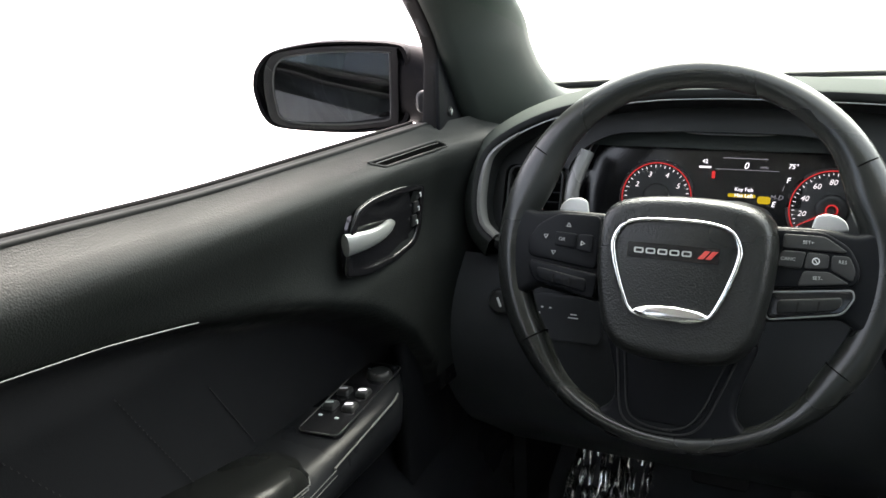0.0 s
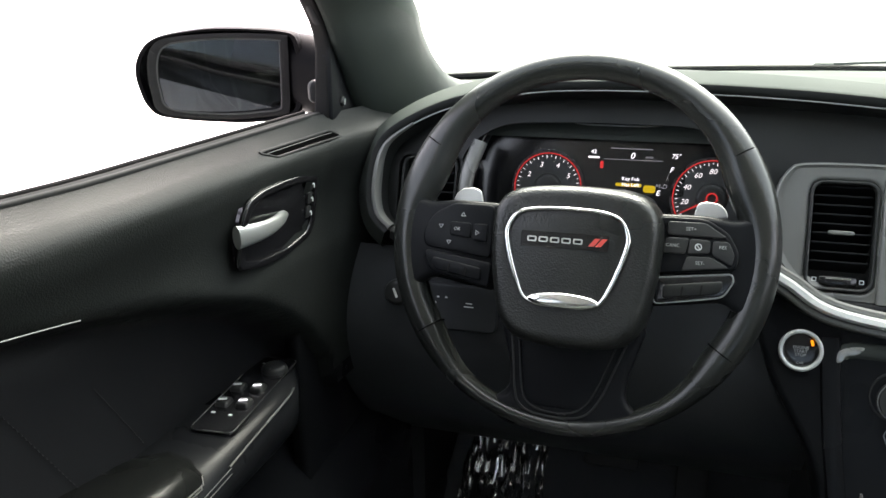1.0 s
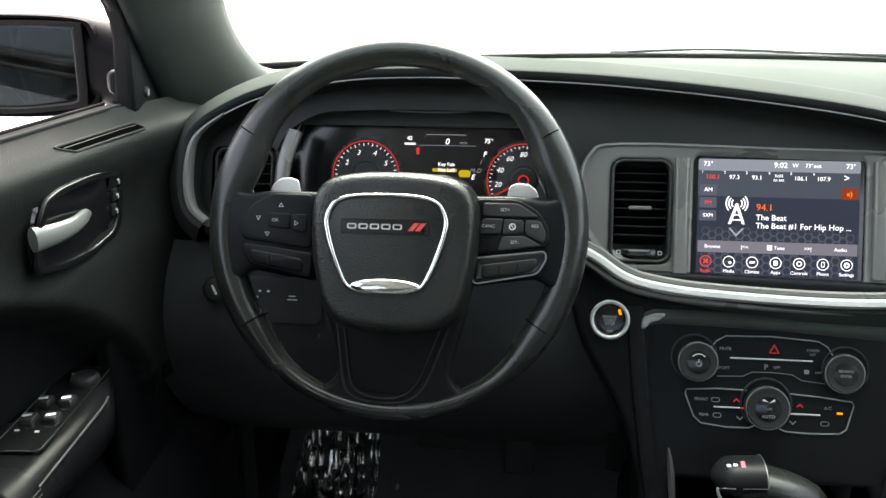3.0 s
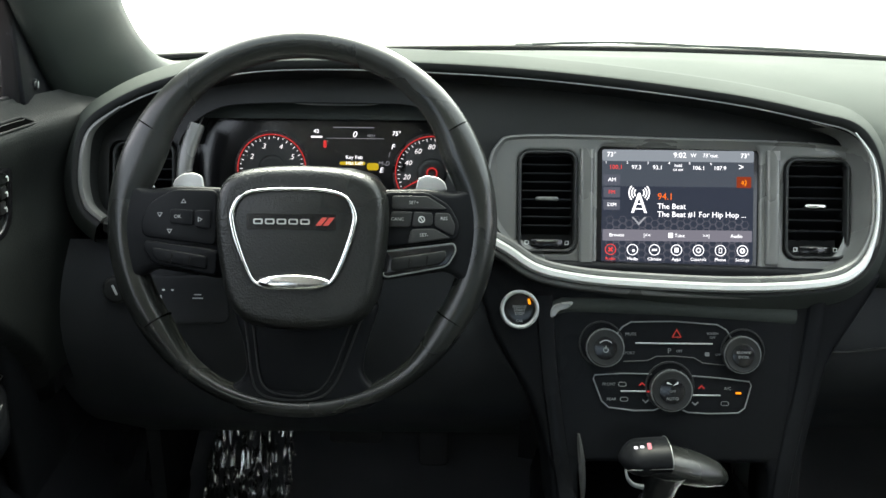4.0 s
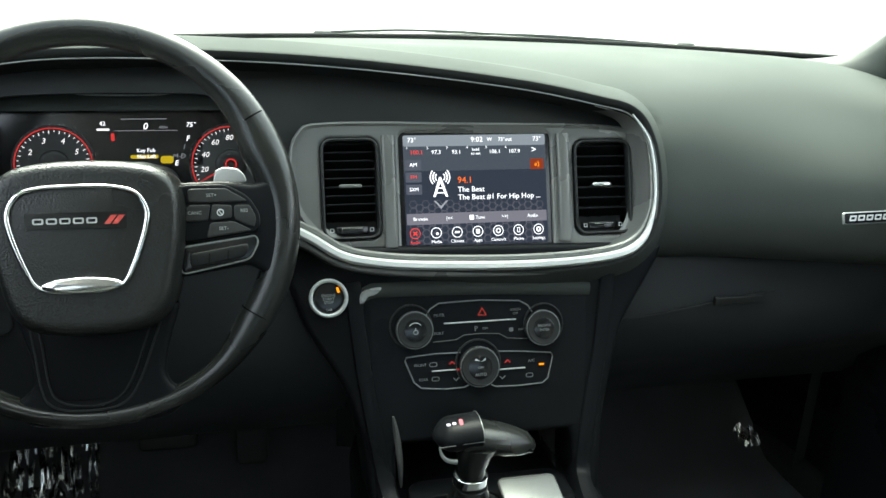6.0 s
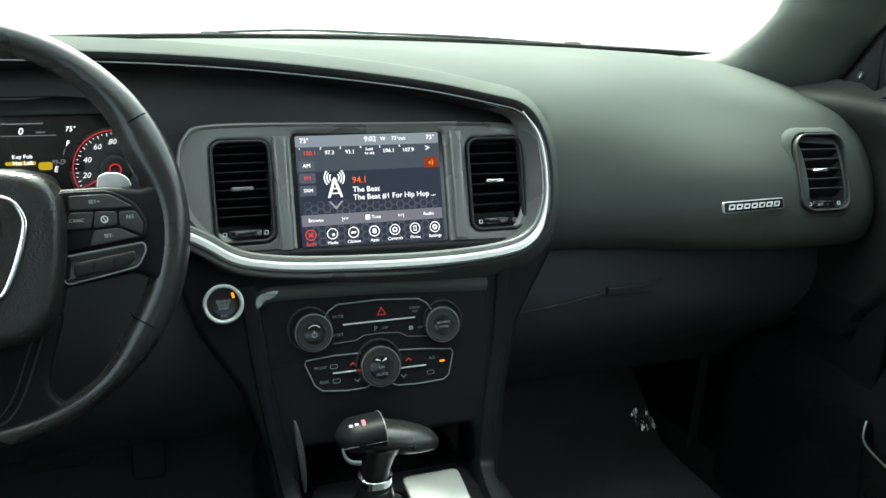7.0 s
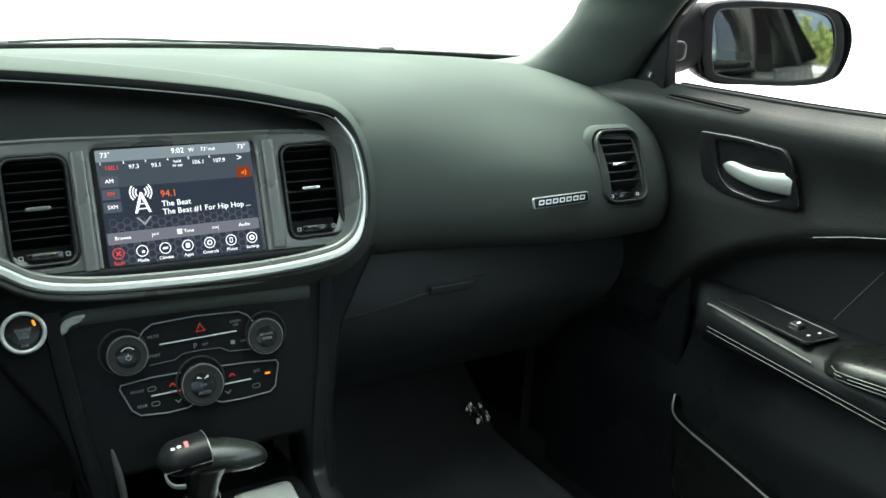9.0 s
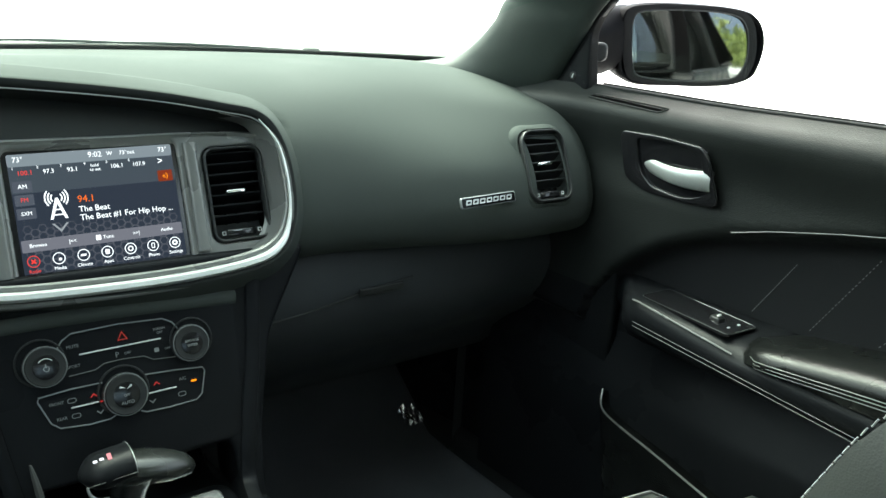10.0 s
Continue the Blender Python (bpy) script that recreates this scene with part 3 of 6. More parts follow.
shape = [stack_xy(x, z) for x, z in [(-0.137, 0.858), (0.130, 0.850), (0.128, 0.78), (0.118, 0.692), (-0.130, 0.692), (-0.138, 0.78)]]
part("stack_panel", plate([rounded(shape, 0.012)], 0.012, 0.006, 4), STACKBLACK, dash, STACK @ flat(0, 0, -0.0062), label="gloss black control panel")

def stack_pt(x, y, off=0.0):
    """A point of the stack's face, y metres up along it, off metres towards the cabin."""
    return STACK @ Vector((x, y, off))


lip_path = [stack_pt(*q) for q in ((-0.1385, 0.000, 0.004), (-0.1320, 0.0045, 0.006), (-0.115, 0.0060, 0.006), (0.0, 0.0030, 0.006), (0.10, -0.0030, 0.006), (0.130, -0.0055, 0.005))]
me = sweep(spline(lip_path, 6), [(-0.009, -0.004), (-0.008, 0.001), (-0.004, 0.0035), (0.001, 0.0038), (0.006, 0.002), (0.009, -0.001), (0.009, -0.004)], FN)
part("stack_lip", me, SOFT, dash, label="rounded black lip over the controls")
# small pale piece imitates the highlight on the lip's left corner
me = dome([(p.x, p.y) for p in spline([Vector(q) for q in ((-0.145, -0.008), (-0.1435, 0.003), (-0.134, 0.0088), (-0.118, 0.0100), (-0.124, 0.002), (-0.134, -0.001), (-0.140, -0.008))], 4, True)], 0.003, 4)
part("lip_highlight", me, PALE_SHEEN, dash, STACK @ flat(0, 0, 0.0075), label="pale piece painted as the highlight on the lip's corner")
for s, P_ in ((-1, ((0.151, 0.016), (0.1440, -0.065), (0.1385, -0.110), (0.1320, -0.155), (0.1250, -0.200))), (1, ((0.154, 0.012), (0.1400, -0.075), (0.1285, -0.125), (0.1180, -0.175), (0.1120, -0.215)))):
    path = [stack_pt(s * x, y, 0.004) for x, y in P_]
    path += [Vector((s * (P_[-1][0] - 0.006), 0.430, 0.640)), Vector((s * (P_[-1][0] - 0.011), 0.385, 0.637)), Vector((s * (P_[-1][0] - 0.014), 0.28, 0.636))]
    part("side_rail", sweep(spline(path, 6), [(-0.011, -0.03), (-0.011, -0.002), (-0.008, 0.005), (0.0, 0.0075), (0.008, 0.005), (0.011, -0.002), (0.011, -0.03)], lambda t: (0, -1, 0.35 + 1.5 * t)), STACKBLACK, dash, label="black rail beside the controls")
# tapered satin strip added for the soft vertical reflection at the left
me = sweep(spline([(-0.1125, 0.4760, 0.728), (-0.1080, 0.4740, 0.700), (-0.1045, 0.4720, 0.668), (-0.1030, 0.4700, 0.638)], 5), [(-0.005, 0.0), (-0.003, 0.003), (0.001, 0.004), (0.005, 0.001), (0.004, -0.004), (-0.004, -0.004)], (0, -1, 0), scale=lambda t: 0.15 + 0.65 * math.sin(math.pi * (0.05 + 0.90 * t)))
part("cavity_sheen", me, SATIN, dash, label="pale strip painted as a reflection beside the selector")
part("cavity_back", grid_skin(lambda x, z: (x, 0.60 + 0.02 * (x / 0.14) ** 2, z), steps(-0.16, 0.16, 8), steps(0.60, 0.76, 4)), STACKBLACK, dash)
# cheeks get a pale colour in place of window reflections
for s, c_ in ((-1, 0.104), (1, 0.094)):
    me = grid_skin(lambda y, z: (s * (c_ + 0.010 * ((0.505 - y) / 0.05) ** 2 * (1 if y < 0.505 else 0.1) - 0.006 * math.sin(math.pi * (z - 0.62) / 0.12)), y, z), steps(0.492, 0.60, 18), steps(0.622, 0.700, 8))
    part("cavity_cheek", me, PALE_SHEEN, dash, label="cheek beside the selector, paled like a reflection")


# ---- air vents ----
def air_vent(name_label, w, h, m, slats=8, group="dashboard vents", lean=0.0, r=0.013):
    v = thing("air_vent", name_label, "air vent", m, group)
    part("frame", plate([rrect(w, h, r, shear=lean), rrect(w - 0.007, h - 0.007, r - 0.003, shear=lean)], 0.014, 0.002), PLASTIC, v, flat(0, 0, -0.008))
    part("duct", plate([rrect(w, h, 0.012, shear=lean)], 0.004), DARK, v, flat(0, 0, -0.035))
    usable = h - 0.026
    for i in range(slats):
        yy = -h / 2 + 0.022 + usable * (i + 0.5) / slats
        me = plate([rrect(w - 0.009, 0.020, 0.002)], 0.0022, 0.0009, 1)
        part("slat", me, PLASTIC if slats < 7 else STACKBLACK, v, flat(lean * yy, yy, -0.012) @ pose(0, 0, 0, 62))
    for i in range(4):
        part("vane", plate([rrect(0.002, h - 0.03, 0.0005)], 0.012), DARK, v, flat(-w / 2 + w * (i + 1) / 5, 0.006, -0.034))
    ty = h * 0.03
    part("tab", dome(rrect(0.026, 0.0045, 0.002), 0.005, 3), CHROME if slats < 8 else SATIN, v, flat(lean * ty, ty, -0.003), label="slim bright tab")
    part("thumb_wheel", sweep([(-0.016, 0, 0), (-0.010, 0, 0.003), (0.010, 0, 0.003), (0.016, 0, 0)], rrect(0.009, 0.007, 0.002), (0, 0, 1)), GLOSS, v, flat(-lean * h * 0.45, -h / 2 + 0.0105, -0.004))
    part("wheel_shine", plate([rrect(0.024, 0.0016, 0.0006)], 0.001), CHROME, v, flat(-lean * h * 0.45, -h / 2 + 0.013, 0.0018))
    for sx in (-1, 1):
        part("vent_mark", plate([rrect(0.0045, 0.0045, 0.0005), rrect(0.003, 0.003, 0.0004)], 0.0006), MARK, v, flat(sx * 0.0225 - lean * h * 0.45, -h / 2 + 0.011, -0.001))
    return v


air_vent("black centre air vent with closed slats beside the wheel", 0.066, 0.114, PANEL @ flat(-0.147, 0.004, 0.002), 9)
air_vent("black centre air vent with slats beside the screen", 0.073, 0.113, PANEL @ flat(0.156, -0.001, 0.002), 7)
air_vent("black air vent at the driver's side of the panel", 0.070, 0.108, PANEL @ flat(-0.600, 0.012, -0.006), 7)
air_vent("black air vent at the passenger's end of the dashboard", 0.079, 0.105, plane_pose(0.5955, 0.510, 0.9685, 25, -3), 6, r=0.020)
vent_pod = []
for k, (w, h, r, z) in enumerate(((0.118, 0.142, 0.040, -0.034), (0.108, 0.132, 0.034, -0.018), (0.100, 0.125, 0.028, -0.009), (0.092, 0.117, 0.022, -0.004), (0.085, 0.110, 0.021, -0.001), (0.079, 0.105, 0.020, -0.003), (0.076, 0.102, 0.019, -0.030))):
    vent_pod.append([(x, y, z) for x, y in rrect(w, h, r, 6)])
part("vent_pod", loft(vent_pod, True, False, 60), SOFT, dash, plane_pose(0.5955, 0.510, 0.9685, 25, -3))

# badge on the passenger's side, as plain bars
badge = thing("dashboard_badge", "small chrome-edged badge on the passenger's pad", "badge", plane_pose(0.480, 0.4965, 0.9335, 20, 2))
part("badge_plate", plate([rrect(0.098, 0.0150, 0.003)], 0.003, 0.001), LEVER, badge)
part("badge_field", plate([rrect(0.094, 0.0120, 0.002)], 0.001), GLOSS, badge, flat(0, 0, 0.0026))
for i in range(7):
    part("bar", plate([rrect(0.0092, 0.0068, 0.001, shear=0.3), rrect(0.0058, 0.0028, 0.0006, shear=0.3)], 0.0012), SILVER, badge, flat(-0.036 + 0.012 * i, 0, 0.0032))

# ---- instrument cluster ----
PALE_G = glow("pale_light", (0.80, 0.80, 0.84), 1.1)
GLARE_GREY = material("glare_grey", (0.075, 0.075, 0.072), 0.35, vary=0.2, blotch=60)
CR = 15.0
cluster = thing("instrument_cluster", "lit instrument cluster with red-ringed dials and a colour display", "instrument cluster", plane_pose(-0.40, 0.64, 1.0, CR))


def cl(x, z):
    return (x + 0.40, (z - 1.0) / math.cos(radians(CR)))


part("face", plate([rounded([cl(-0.57, 0.90), cl(-0.22, 0.90), cl(-0.22, 1.05), cl(-0.28, 1.075), cl(-0.50, 1.075), cl(-0.57, 1.04)], 0.02)], 0.006), GLOSS, cluster, flat(0, 0, -0.016), label="black dial face")
hood = [(-0.552, 1.010), (-0.536, 1.045), (-0.508, 1.0587), (-0.481, 1.064), (-0.453, 1.060), (-0.426, 1.055), (-0.379, 1.0543), (-0.345, 1.0555), (-0.3125, 1.062), (-0.285, 1.060), (-0.255, 1.045), (-0.235, 1.015)]
hp = [Vector((*cl(p.x, p.y), 0.0)) for p in spline([Vector(q) for q in hood], 6)]
part("hood", strip([p + Vector((0, 0, 0.012)) for p in hp], [(-0.012, -0.05), (0.0, -0.03), (0.0, 0.0), (-0.004, 0.004), (-0.02, 0.004), (-0.045, -0.002)], (0, 0, 1)), STACKBLACK, cluster, label="black hood over the dials")
part("hood_edge", tube([p + Vector((0, -0.0006, 0.0176)) for p in hp], 0.0010, 6, up=(0, 0, 1)), LEVER, cluster)
for x, s in ((-0.568, 1), (-0.232, -1)):
    part("side_cheek", plate([rrect(0.012, 0.14, 0.004)], 0.05, 0.003), PLASTIC, cluster, flat(cl(x, 0)[0], -0.01, -0.03))


def dial(cx, cz, r, a0, a1, marks, numbers, needle):
    x, y = cl(cx, cz)
    d = part("tachometer" if needle is None else "speedometer", plate([circle(r + 0.004, 48)], 0.002), DARK, cluster, flat(x, y, -0.010))
    n = 40
    arc = [(r * math.cos(radians(a0 + (a1 - a0) * i / n)), r * math.sin(radians(a0 + (a1 - a0) * i / n)), 0.004) for i in range(n + 1)]
    part("red_ring", sweep(arc, rrect(0.0013, 0.0008, 0.0003, 2), (0, 0, 1)), RED_G, d)
    for i in range(marks + 1):
        a = radians(a0 + (a1 - a0) * i / marks)
        long = 0.0042 if i % 2 == 0 else 0.0024
        part("tick", plate([rrect(long * 0.8, 0.0007, 0.0002, 1)], 0.0006), PALE_G, d, flat((r - 0.002 - long / 2) * math.cos(a), (r - 0.002 - long / 2) * math.sin(a), 0.003, math.degrees(a)))
    for txt, a in numbers:
        k = radians(a)
        part("number", letters(txt, 0.0086, 0.0004, 0.25), PALE_G, d, flat((r - 0.0125) * math.cos(k), (r - 0.0125) * math.sin(k), 0.003))
    part("inner_disc", dome(circle(r * 0.42, 32), 0.004, 3), PLASTIC, d, flat(0, 0, 0.001))
    if needle is not None:
        a = radians(needle)
        part("hub_ring", plate([circle(0.0066, 28), circle(0.0050, 28)], 0.002), RED_G, d, flat(0, 0, 0.006))
        part("needle", plate([[(0.006, 0.0012), (0.006, -0.0012), (r - 0.004, -0.0004), (r - 0.004, 0.0004)]], 0.0012), RED_G, d, flat(0, 0, 0.006, needle))
    return d


dial(-0.466, 0.983, 0.040, 215, -25, 28, [("2", 150), ("3", 110), ("4", 68), ("5", 30)], None)
dial(-0.277, 0.980, 0.043, 225, 85, 20, [("20", 190), ("40", 158), ("60", 124), ("80", 92)], 209)
ds = part("display", plate([rrect(0.116, 0.075, 0.003)], 0.002), GLOSS, cluster, flat(*cl(-0.366, 1.016), -0.010))


def show(name, me, mat, x, z, parent=ds, dz=0.0025):
    a = cl(x, z)
    b = cl(-0.366, 1.016)
    return part(name, me, mat, parent, flat(a[0] - b[0], a[1] - b[1], dz))


show("reading", letters("0", 0.0105, 0.0004, 0.2), WHITE_G, -0.3687, 1.0225)
show("reading", letters("75°", 0.0075, 0.0004, 0.15), WHITE_G, -0.3195, 1.024)
show("reading", letters("MPH", 0.0045, 0.0004, 0.15), GREY_G, -0.3495, 1.0212)
show("reading", letters("42", 0.0065, 0.0004), WHITE_G, -0.4136, 1.0258)
show("bar", plate([rrect(0.0135, 0.0024, 0.0005)], 0.0004), PALE_G, -0.4133, 1.0196)
show("symbol", plate([rrect(0.0038, 0.0085, 0.001)], 0.0004), RED_G, -0.4035, 1.0115)
show("rule", plate([rrect(0.068, 0.0006, 0.0002, 1)], 0.0004), GREY_G, -0.368, 1.0182)
show("rule", plate([rrect(0.048, 0.0009, 0.0002, 1)], 0.0004), GREY_G, -0.370, 1.0306)
show("message", letters("Key Fob", 0.0060, 0.0004), WHITE_G, -0.3690, 0.9967)
show("message", letters("Has Left", 0.0060, 0.0004), WHITE_G, -0.3687, 0.9902)
show("key_symbol", plate([rrect(0.030, 0.004, 0.0015)], 0.0004), YELLOW_G, -0.371, 0.9900, dz=0.0021)
show("key_symbol", plate([rrect(0.014, 0.0085, 0.003)], 0.0004), YELLOW_G, -0.347, 0.9865)
show("gauge_mark", letters("F", 0.0085, 0.0004, 0.2), WHITE_G, -0.3235, 1.009)
show("gauge_mark", letters("M-D", 0.0075, 0.0004, 0.2), GREY_G, -0.334, 0.990)
show("gauge_mark", letters("E", 0.0085, 0.0004, 0.2), WHITE_G, -0.337, 0.9825)
show("gauge_mark", letters("/", 0.0085, 0.0004, 0.0), GREY_G, -0.3275, 1.000)
# strip and three paler patches imitate reflections along the display's top
show("top_glare", plate([rrect(0.108, 0.012, 0.001)], 0.0004), PLASTIC, -0.366, 1.0445)
for x in (-0.412, -0.366, -0.318):
    show("glare_spot", plate([rrect(0.010, 0.009, 0.001)], 0.0006), GLARE_GREY, x, 1.0445)

# ---- steering wheel ----
WHEEL_RAKE = 20.0
wheel = thing("steering_wheel", "black leather three-spoke steering wheel with a chrome-edged hub", "steering wheel", plane_pose(-0.402, 0.462, 0.971, WHEEL_RAKE))
n = 144
rings = []
for i in range(n):
    a = 2 * math.pi * i / n
    c = Vector((math.cos(a), math.sin(a), 0))
    # fuller between the seams at the sides, slimmer along the foot
    side = ease(0.45, 0.85, abs(c.x))
    foot_ = ease(-0.55, -0.85, c.y)
    w_ = 0.0140 + 0.0022 * side - 0.0042 * foot_
    # thumb swellings where the spokes meet the rim
    w_ += 0.0045 * math.exp(-((math.degrees(math.atan2(c.y, abs(c.x))) - 22) / 13) ** 2)
    d_ = 0.0165 + 0.0016 * side - 0.0025 * foot_
    rings.append([c * (0.1908 - w_ + w_ * math.cos(b)) + Vector((0, 0, d_ * math.sin(b))) for b in [2 * math.pi * k / 20 for k in range(20)]])
rings.append(rings[0])
part("rim", loft(rings, True, False, 80), RIMLEATHER, wheel, label="black leather rim")
for x, y in ((-0.163, 0.100), (0.163, 0.103), (-0.157, -0.109), (0.158, -0.102)):
    a = math.atan2(y, x)
    c = Vector((math.cos(a), math.sin(a), 0))
    loop = [c * (0.1737 + 0.0160 * math.cos(b)) + Vector((0, 0, 0.0180 * math.sin(b))) for b in [2 * math.pi * k / 20 for k in range(20)]]
    part("seam", tube(loop, 0.0007, 6, True, up=tuple(Vector((-math.sin(a), math.cos(a), 0)))), VOID, wheel)

hub = [(0.004, 0.054), (0.040, 0.0525), (0.066, 0.047), (0.080, 0.036), (0.086, 0.015), (0.085, -0.020), (0.080, -0.052), (0.072, -0.080), (0.056, -0.097), (0.030, -0.103), (0.004, -0.104)]
hub = hub + [(0.008 - x, y) for x, y in hub[-2:0:-1]]
hub_loop = [(p.x, p.y) for p in spline([Vector(q) for q in hub], 4, True)]
part("airbag_cover", dome(hub_loop, 0.062, 10, 3.0, -0.010, 0.20), LEATHER, wheel, label="grained black airbag cover")
shield = [(0.004, 0.0285), (0.030, 0.027), (0.047, 0.021), (0.055, 0.006), (0.054, -0.008), (0.049, -0.025), (0.042, -0.043), (0.034, -0.057), (0.020, -0.062), (0.004, -0.063)]
shield = shield + [(-0.0025 - x, y) for x, y in shield[-2:0:-1]]
sl = [(p.x, p.y) for p in spline([Vector(q) for q in shield], 5, True)]


part("emblem_edge", sweep([(x, y, 0.0535) for x, y in sl], rrect(0.0042, 0.0045, 0.0018, 3), (0, 0, 1), closed=True, scale=lambda t: 0.72 + 0.5 * math.sin(2 * math.pi * t) ** 2), CHROME, wheel, label="chrome shield-shaped edging")
part("emblem_field", plate([[(0.001 + (x - 0.001) * 0.97, -0.016 + (y + 0.016) * 0.97) for x, y in sl]], 0.003, 0.001), LEATHER, wheel, flat(0, 0, 0.0495))
cres = [(-0.031, -0.0580), (-0.022, -0.0520), (0.004, -0.0495), (0.030, -0.0520), (0.039, -0.0580), (0.030, -0.0625), (0.004, -0.0645), (-0.022, -0.0625)]
part("emblem_foot", dome([(p.x, p.y) for p in spline([Vector(q) for q in cres], 4, True)], 0.006, 4, 2.0), CHROME, wheel, flat(-0.0035, 0, 0.0515), label="chrome foot of the shield")
part("name_field", plate([rrect(0.082, 0.0145, 0.0015)], 0.0012), GLOSS, wheel, flat(-0.003, -0.0015, 0.0520))
for i in range(5):
    part("name_bar", plate([rrect(0.0088, 0.0052, 0.0016), rrect(0.0060, 0.0028, 0.0008)], 0.001), TRIMLINE, wheel, flat(-0.0335 + 0.0108 * i, -0.0015, 0.0530))
for i in range(2):
    part("red_slash", plate([[(-0.0035, -0.0038), (0.0015, -0.0038), (0.0075, 0.0038), (0.0025, 0.0038)]], 0.001), REDPAINT, wheel, flat(0.0230 + 0.0065 * i, -0.0012, 0.0532))
# spokes
for s in (-1, 1):
    sp = [(0.070, 0.033), (0.120, 0.034), (0.150, 0.030), (0.172, 0.040), (0.176, 0.0), (0.172, -0.062), (0.158, -0.058), (0.142, -0.046), (0.075, -0.056)]
    me = plate([rounded([(s * x, y) for x, y in (sp if s > 0 else sp[::-1])], 0.008)], 0.024, 0.007, 3)
    part("spoke", me, STACKBLACK, wheel, flat(0, 0, -0.008))
    up = [(0.080, 0.030), (0.122, 0.030), (0.143, 0.018), (0.153, 0.000), (0.151, -0.016), (0.080, -0.024)]
    me = plate([rounded([(s * x, y) for x, y in (up if s > 0 else up[::-1])], 0.007)], 0.006, 0.002)
    pad_ = part("button_pad", me, STACKBLACK, wheel, flat(0, 0, 0.015), label="black button pad")
    lo = [(0.078, -0.028), (0.148, -0.019), (0.150, -0.026), (0.142, -0.041), (0.080, -0.053)]
    me = plate([rounded([(s * x, y) for x, y in (lo if s > 0 else lo[::-1])], 0.006)], 0.007, 0.002)
    low = part("trim_frame", me, GLOSS if s > 0 else STACKBLACK, wheel, flat(0, 0, 0.014))
    if s > 0:
        part("frame_edge", tube([(q[0], q[1], 0.0066) for q in rounded(lo, 0.006)], 0.0008, 6, True, up=(0, 0, 1)), LEVER, low, label="thin bright edging")
    me = plate([rounded([(s * x, y) for x, y in ([(0.088, -0.034), (0.140, -0.026), (0.141, -0.032), (0.136, -0.039), (0.088, -0.047)][::s])], 0.004)], 0.004, 0.0015)
    part("rocker_switch", me, PANELGREY if s > 0 else STACKBLACK, low, flat(0, 0, 0.005))
    for x in (0.105, 0.122):
        part("switch_rib", plate([rrect(0.0015, 0.009, 0.0004, 2, shear=0.1)], 0.001), MATT, low, flat(s * x, -0.0385 + (x - 0.105) * 0.14, 0.0088))
    # raised buttons
    if s > 0:
        for loop in ([(0.088, 0.026), (0.122, 0.026), (0.141, 0.014), (0.137, 0.013), (0.088, 0.013)],
                     [(0.088, 0.011), (0.108, 0.011), (0.105, -0.004), (0.083, -0.004)], [(0.109, 0.011), (0.127, 0.010), (0.127, -0.002), (0.107, -0.004)],
                     [(0.129, 0.010), (0.143, 0.010), (0.149, -0.002), (0.147, -0.012), (0.129, -0.003)], [(0.107, -0.006), (0.128, -0.005), (0.145, -0.014), (0.103, -0.020)]):
            part("button", plate([rounded(loop, 0.003)], 0.0022, 0.0008), PLASTIC, pad_, flat(0, 0, 0.0055))
        for txt, x, y in (("SET+", 0.109, 0.0195), ("CANC", 0.0935, 0.0035), ("RES", 0.138, 0.0045), ("SET-", 0.119, -0.0115)):
            part("print", letters(txt, 0.0044), MIDMARK, pad_, flat(x, y, 0.0080))
        part("print", plate([circle(0.0032, 16), circle(0.0024, 16)], 0.0004), MARK, pad_, flat(0.1165, 0.0035, 0.0080))
        part("print", plate([rrect(0.0055, 0.0007, 0.0002, 1)], 0.0004), MARK, pad_, flat(0.1165, 0.0035, 0.0081, 125))
    else:
        for loop in ([(-0.085, 0.010), (-0.100, 0.010), (-0.100, -0.006), (-0.085, -0.008)], [(-0.102, 0.010), (-0.124, 0.011), (-0.124, -0.003), (-0.102, -0.005)]):
            part("button", plate([rounded(loop[::-1], 0.003)], 0.0022, 0.0008), STACKBLACK, pad_, flat(0, 0, 0.0055))
        tri = [(-0.0026, -0.0020), (0.0026, -0.0020), (0, 0.0022)]
        tri2 = [(-0.0017, -0.0014), (0.0017, -0.0014), (0, 0.0012)]
        for x, y, r in ((-0.111, 0.0185, 0), (-0.134, 0.006, 60), (-0.095, 0.001, -90), (-0.124, -0.0105, 180)):
            part("arrow", plate([tri, tri2], 0.0004), MIDMARK, pad_, flat(x, y, 0.0080, r))
        part("print", letters("OK", 0.0048), MIDMARK, pad_, flat(-0.1165, 0.0035, 0.0080))
# lower spoke with its twin ribs
sp = [(-0.070, -0.075), (0.078, -0.075), (0.062, -0.125), (0.060, -0.150), (0.085, -0.168), (0.060, -0.186), (0.0, -0.1885), (-0.055, -0.186), (-0.080, -0.168), (-0.052, -0.150), (-0.054, -0.125)]
part("spoke", plate([rounded(sp, 0.012)], 0.020, 0.007, 3), STACKBLACK, wheel, flat(0, 0, -0.010))
flare = [(-0.104, -0.146), (-0.074, -0.158), (-0.060, -0.158), (-0.052, -0.148), (-0.047, -0.152), (-0.040, -0.166), (-0.025, -0.1735), (0.0, -0.1750), (0.018, -0.1725), (0.030, -0.1645), (0.040, -0.150), (0.046, -0.144), (0.052, -0.152), (0.062, -0.157), (0.077, -0.156), (0.108, -0.143), (0.104, -0.156), (0.060, -0.180), (0.0, -0.187), (-0.060, -0.180), (-0.100, -0.158)]
part("spoke_flare", plate([rounded(flare[::-1], 0.010)], 0.022, 0.009, 4), RIMLEATHER, wheel, flat(0, 0, -0.0125), label="black leather where the spoke meets the rim")
